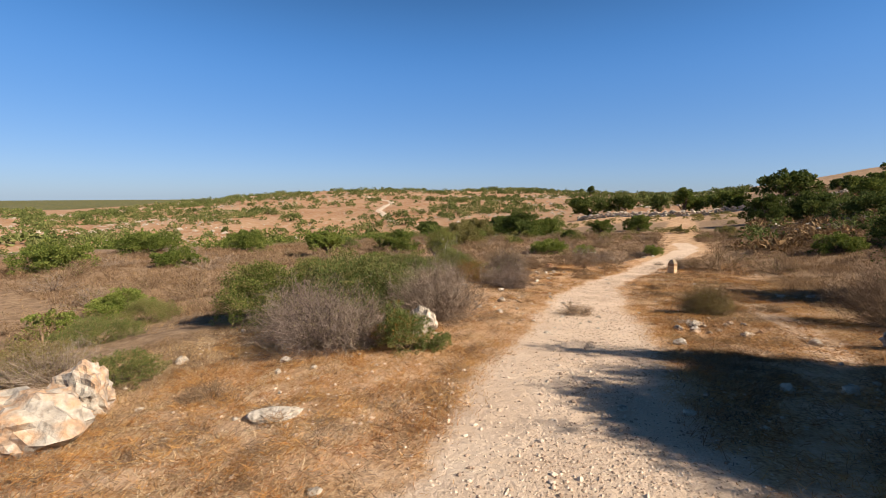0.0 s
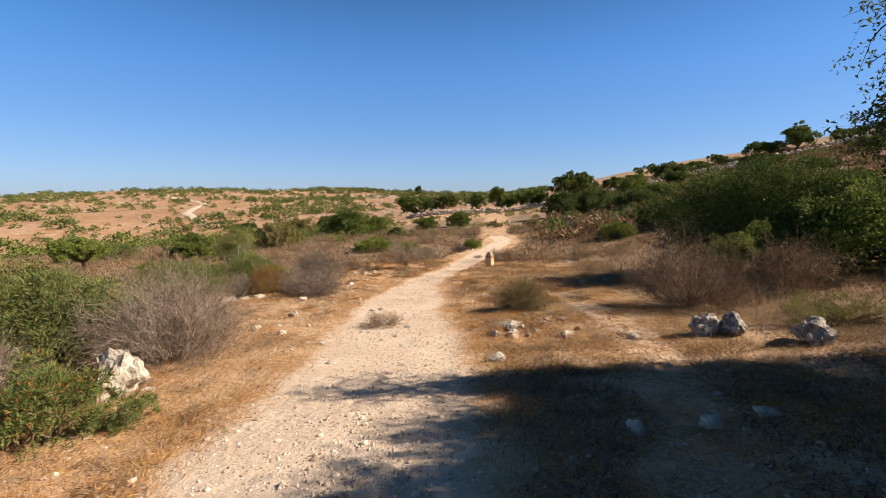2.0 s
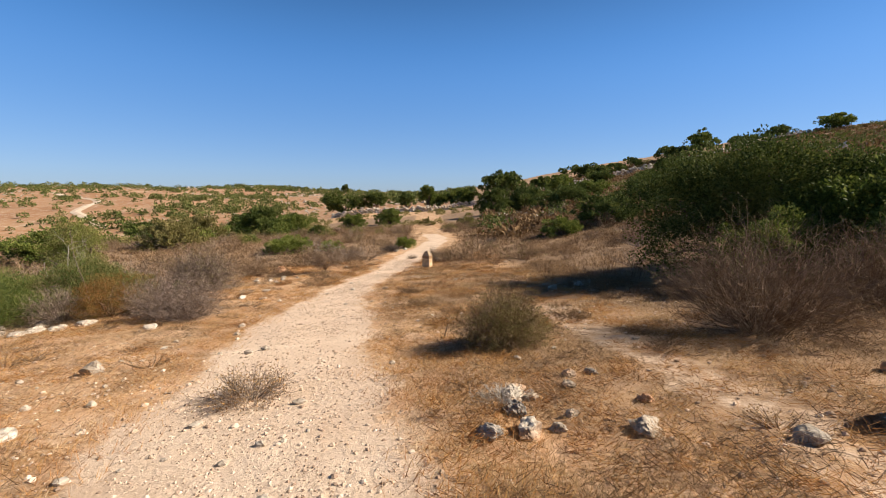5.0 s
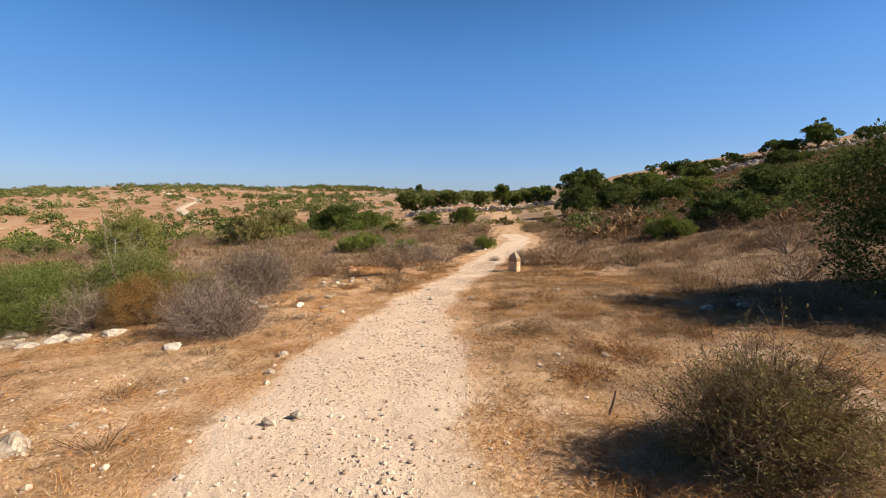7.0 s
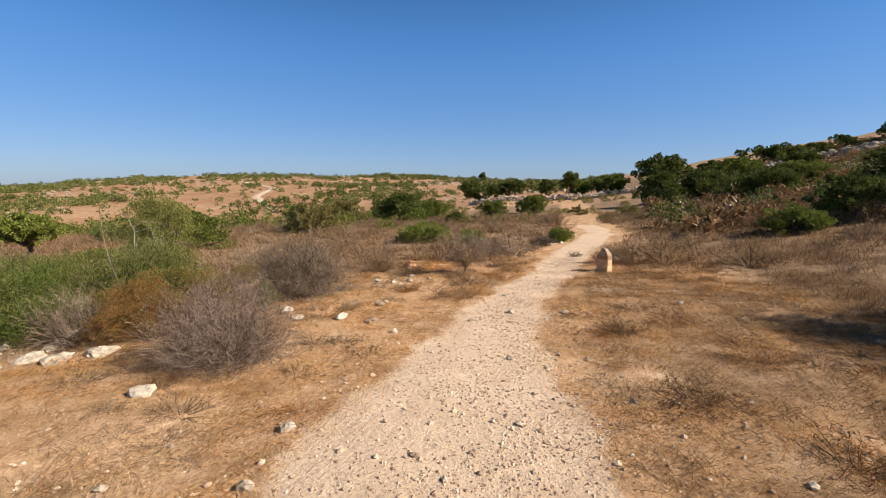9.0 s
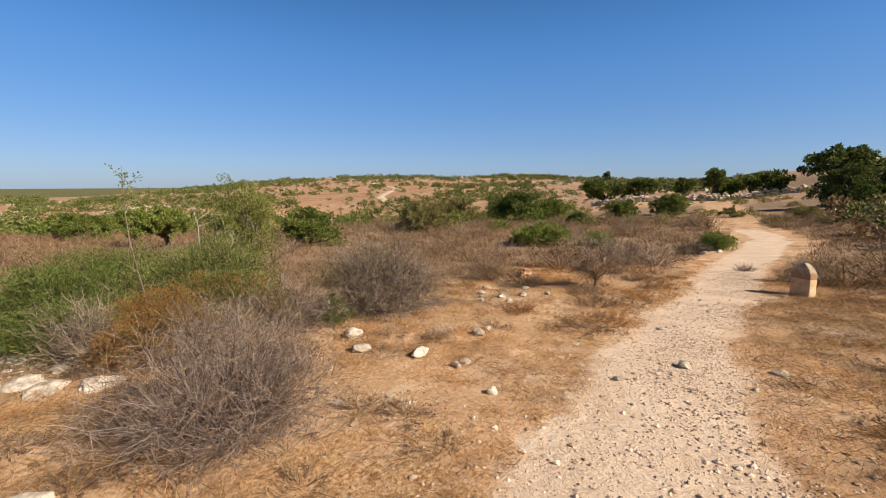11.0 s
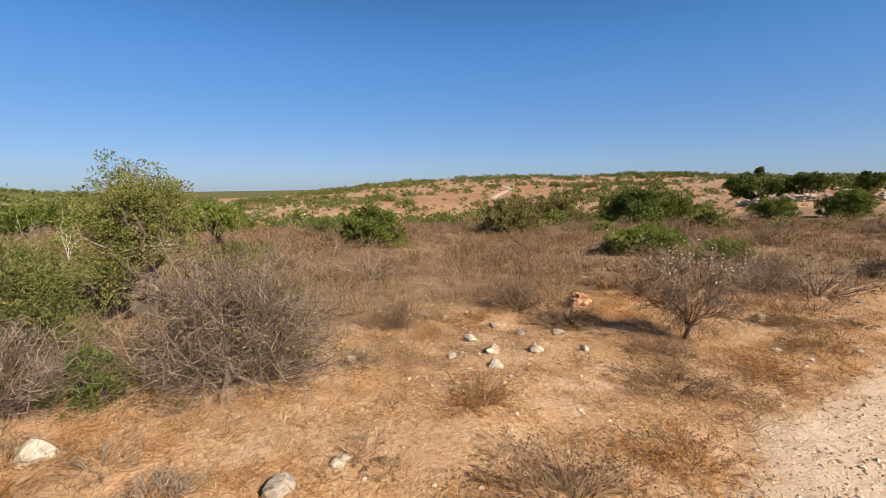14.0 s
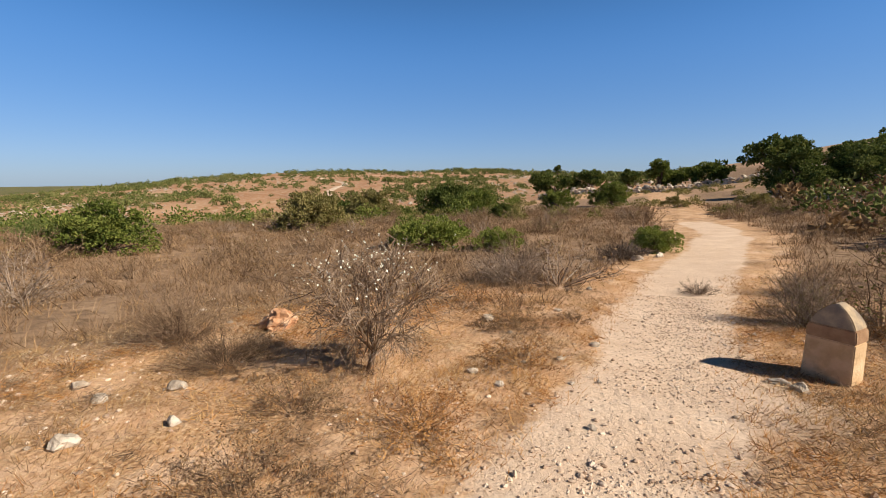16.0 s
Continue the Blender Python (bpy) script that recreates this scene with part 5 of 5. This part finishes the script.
def pebbles(name, label, count, area, size, seed, on_trail, mat):
    """Loose stones: jittered eight-sided lumps, joined."""
    rng = np.random.default_rng(seed)
    y = area[2] + (area[3] - area[2]) * rng.uniform(0, 1, count)
    if on_trail:
        x = trail_x(y) + np.clip(0.22 + rng.normal(size=count) * 0.5, -1.4, 1.4) * trail_half(y)
        patch = vnoise(x * 1.1, y * 1.1, seed) + 0.35 * vnoise(x * 4, y * 4, seed + 3)
        keep = patch > rng.uniform(0.3, 1.0, count)
    else:
        x = rng.uniform(area[0], area[1], count)
        keep = vnoise(x * 0.6, y * 0.6, seed) > rng.uniform(0.35, 0.9, count)
    x, y = x[keep], y[keep]
    n = len(x)
    s = size * np.minimum(np.exp(rng.normal(size=n) * 0.45), 2.2)
    shape, shape_faces = (ICO, ICO_FACES) if size > 0.009 else (OCTA, OCTA_FACES)
    v = shape[None] * rng.uniform(0.75, 1.2, (n, len(shape), 1)) * rng.uniform(0.65, 1.2, (n, 1, 3)) * np.array([1, 1, 0.75])
    a = rng.uniform(0, 2 * np.pi, n)
    rot = np.stack([np.stack([np.cos(a), -np.sin(a), 0 * a], -1), np.stack([np.sin(a), np.cos(a), 0 * a], -1), np.stack([0 * a, 0 * a, 1 + 0 * a], -1)], 1)
    v = np.einsum("nij,nkj->nki", rot, v) * s[:, None, None]
    v += np.stack([x, y, ground_z(x, y) + s * 0.12], -1)[:, None]
    faces = (np.arange(n)[:, None, None] * len(shape) + shape_faces[None]).reshape(-1, 3)
    return tagged(new(name, fast_mesh(name, v.reshape(-1, 3), faces, mat)), label, "gravel", kind="stuff")


pebbles("trail_gravel", "pale limestone gravel strewn over the trail", 52000, (0, 0, -4.5, 22), 0.0074, 501, True, GRAVEL)
pebbles("trail_cobbles", "larger loose limestone pieces on the trail", 4800, (0, 0, -4.5, 20), 0.0105, 502, True, GRAVEL)
pebbles("loose_stones", "small pale stones scattered in dry grass", 24000, (-7, 6, -4, 22), 0.012, 503, False, GRAVEL)
pebbles("field_stones", "fist sized pale stones in dry grass", 1000, (-7, 6.5, -4, 22), 0.034, 504, False, STONE)


def far_bushes(name, label, count, r0, r1, b0, b1, seed, mat, w0=1.6, w1=4.2, tall=0.55, thick=0.35, per=90, spray=0.2):
    """Scrub dotted over the far slopes: each bush a loose clump of leaf sprays."""
    rng = np.random.default_rng(seed)
    r = np.sqrt(rng.uniform(r0 * r0, r1 * r1, count))
    b = np.radians(rng.uniform(b0, b1, count))
    x, y = r * np.sin(b), 3 + r * np.cos(b)
    keep = vnoise(x * 0.03, y * 0.03, seed) * 0.6 + vnoise(x * 0.1, y * 0.1, seed + 1) * 0.4 > rng.uniform(thick, thick + 0.25, count)
    if b1 > -60 and r1 > 200:
        bare = (np.hypot((x + 150) / 38, (y - 195) / 42) < 1) & (rng.uniform(0, 1, count) > 0.2)
        keep &= ~bare
    x, y, r = x[keep], y[keep], r[keep]
    w = rng.uniform(w0, w1, len(x)) * rng.uniform(0.6, 1.0, len(x))
    who = np.repeat(np.arange(len(x)), per)
    d = unit(rng.normal(size=(len(who), 3)))
    d[:, 2] = np.abs(d[:, 2])
    rad = rng.uniform(0.5, 1.05, len(who))
    p = np.stack([x, y, ground_z(x, y)], -1)[who] + d * (w[who] * rad)[:, None] * np.array([0.5, 0.5, tall])
    v, f = leaves(p, d + rng.normal(size=d.shape) * 0.8, w[who] * spray, w[who] * spray * 0.65, rng)
    return tagged(new(name, fast_mesh(name, v, f, mat)), label, "scrub", kind="stuff")


far_bushes("hill_scrub", "dark green bushes dotted over the opposite hill", 4600, 150, 425, -74, 6, 601, FAR_LEAF, 2.4, 5.6, 0.6, 0.35, 60, 0.23)
far_bushes("small_hill_scrub", "small olive scrub on the opposite hill", 3000, 150, 420, -78, 6, 602, FAR_LEAF, 1.2, 2.8, 0.55, 0.35, 30, 0.32)
far_bushes("valley_scrub", "green scrub along the valley edge", 700, 34, 150, -130, -14, 603, GREEN_LEAF, 1.6, 4.2, 0.5, 0.25, 280, 0.09)
far_bushes("left_woods", "dense green scrub on the far left slope", 1900, 190, 600, -130, -72, 604, FAR_LEAF, 3.0, 8.0, 0.45, 0.1, 34, 0.3)
far_bushes("slope_scrub", "scrub on the rising hillside", 1000, 30, 165, 10, 78, 605, FAR_LEAF, 0.9, 3.0, 0.5, 0.25, 160, 0.11)
far_bushes("slope_brush", "brown dry brush covering the rising hillside", 5200, 26, 175, 9, 76, 607, BROWN_LEAF, 0.9, 2.2, 0.4, 0.15, 36, 0.24)
far_bushes("plain_scrub", "olive scrub beyond the trail bend", 260, 36, 110, -30, 14, 606, OLIVE_LEAF, 0.8, 1.8, 0.45, 0.3, 160, 0.12)


def far_rocks(name, label, count, r0, r1, b0, b1, seed, size):
    rng = np.random.default_rng(seed)
    r, b = np.sqrt(rng.uniform(r0 * r0, r1 * r1, count)), np.radians(rng.uniform(b0, b1, count))
    x, y = r * np.sin(b), 3 + r * np.cos(b)
    keep = vnoise(x * 0.035, y * 0.035, seed) * 0.7 + vnoise(x * 0.2, y * 0.2, seed) * 0.3 > rng.uniform(0.32, 0.68, count)
    keep &= np.hypot((x + 150) / 55, (y - 195) / 60) > 1
    x, y = x[keep], y[keep]
    n = len(x)
    s = size * np.exp(rng.normal(size=n) * 0.45)
    unit_v = np.array([(1, 0, 0), (-1, 0, 0), (0, 1, 0), (0, -1, 0), (0, 0, 0.6), (0, 0, -0.6)], float)
    v = unit_v[None] * rng.uniform(0.6, 1.3, (n, 6, 1)) * s[:, None, None] + np.stack([x, y, ground_z(x, y) + s * 0.1], -1)[:, None]
    f = np.array([(0, 2, 4), (2, 1, 4), (1, 3, 4), (3, 0, 4), (2, 0, 5), (1, 2, 5), (3, 1, 5), (0, 3, 5)])
    faces = (np.arange(n)[:, None, None] * 6 + f[None]).reshape(-1, 3)
    return tagged(new(name, fast_mesh(name, v.reshape(-1, 3), faces, STONE)), label, "rocks", kind="stuff")


far_rocks("hill_rocks", "pale rock outcrops on the opposite hill", 11000, 160, 430, -76, 6, 701, 0.5)
far_rocks("slope_rocks", "pale rocks on the rising hillside", 700, 35, 140, 8, 60, 702, 0.4)
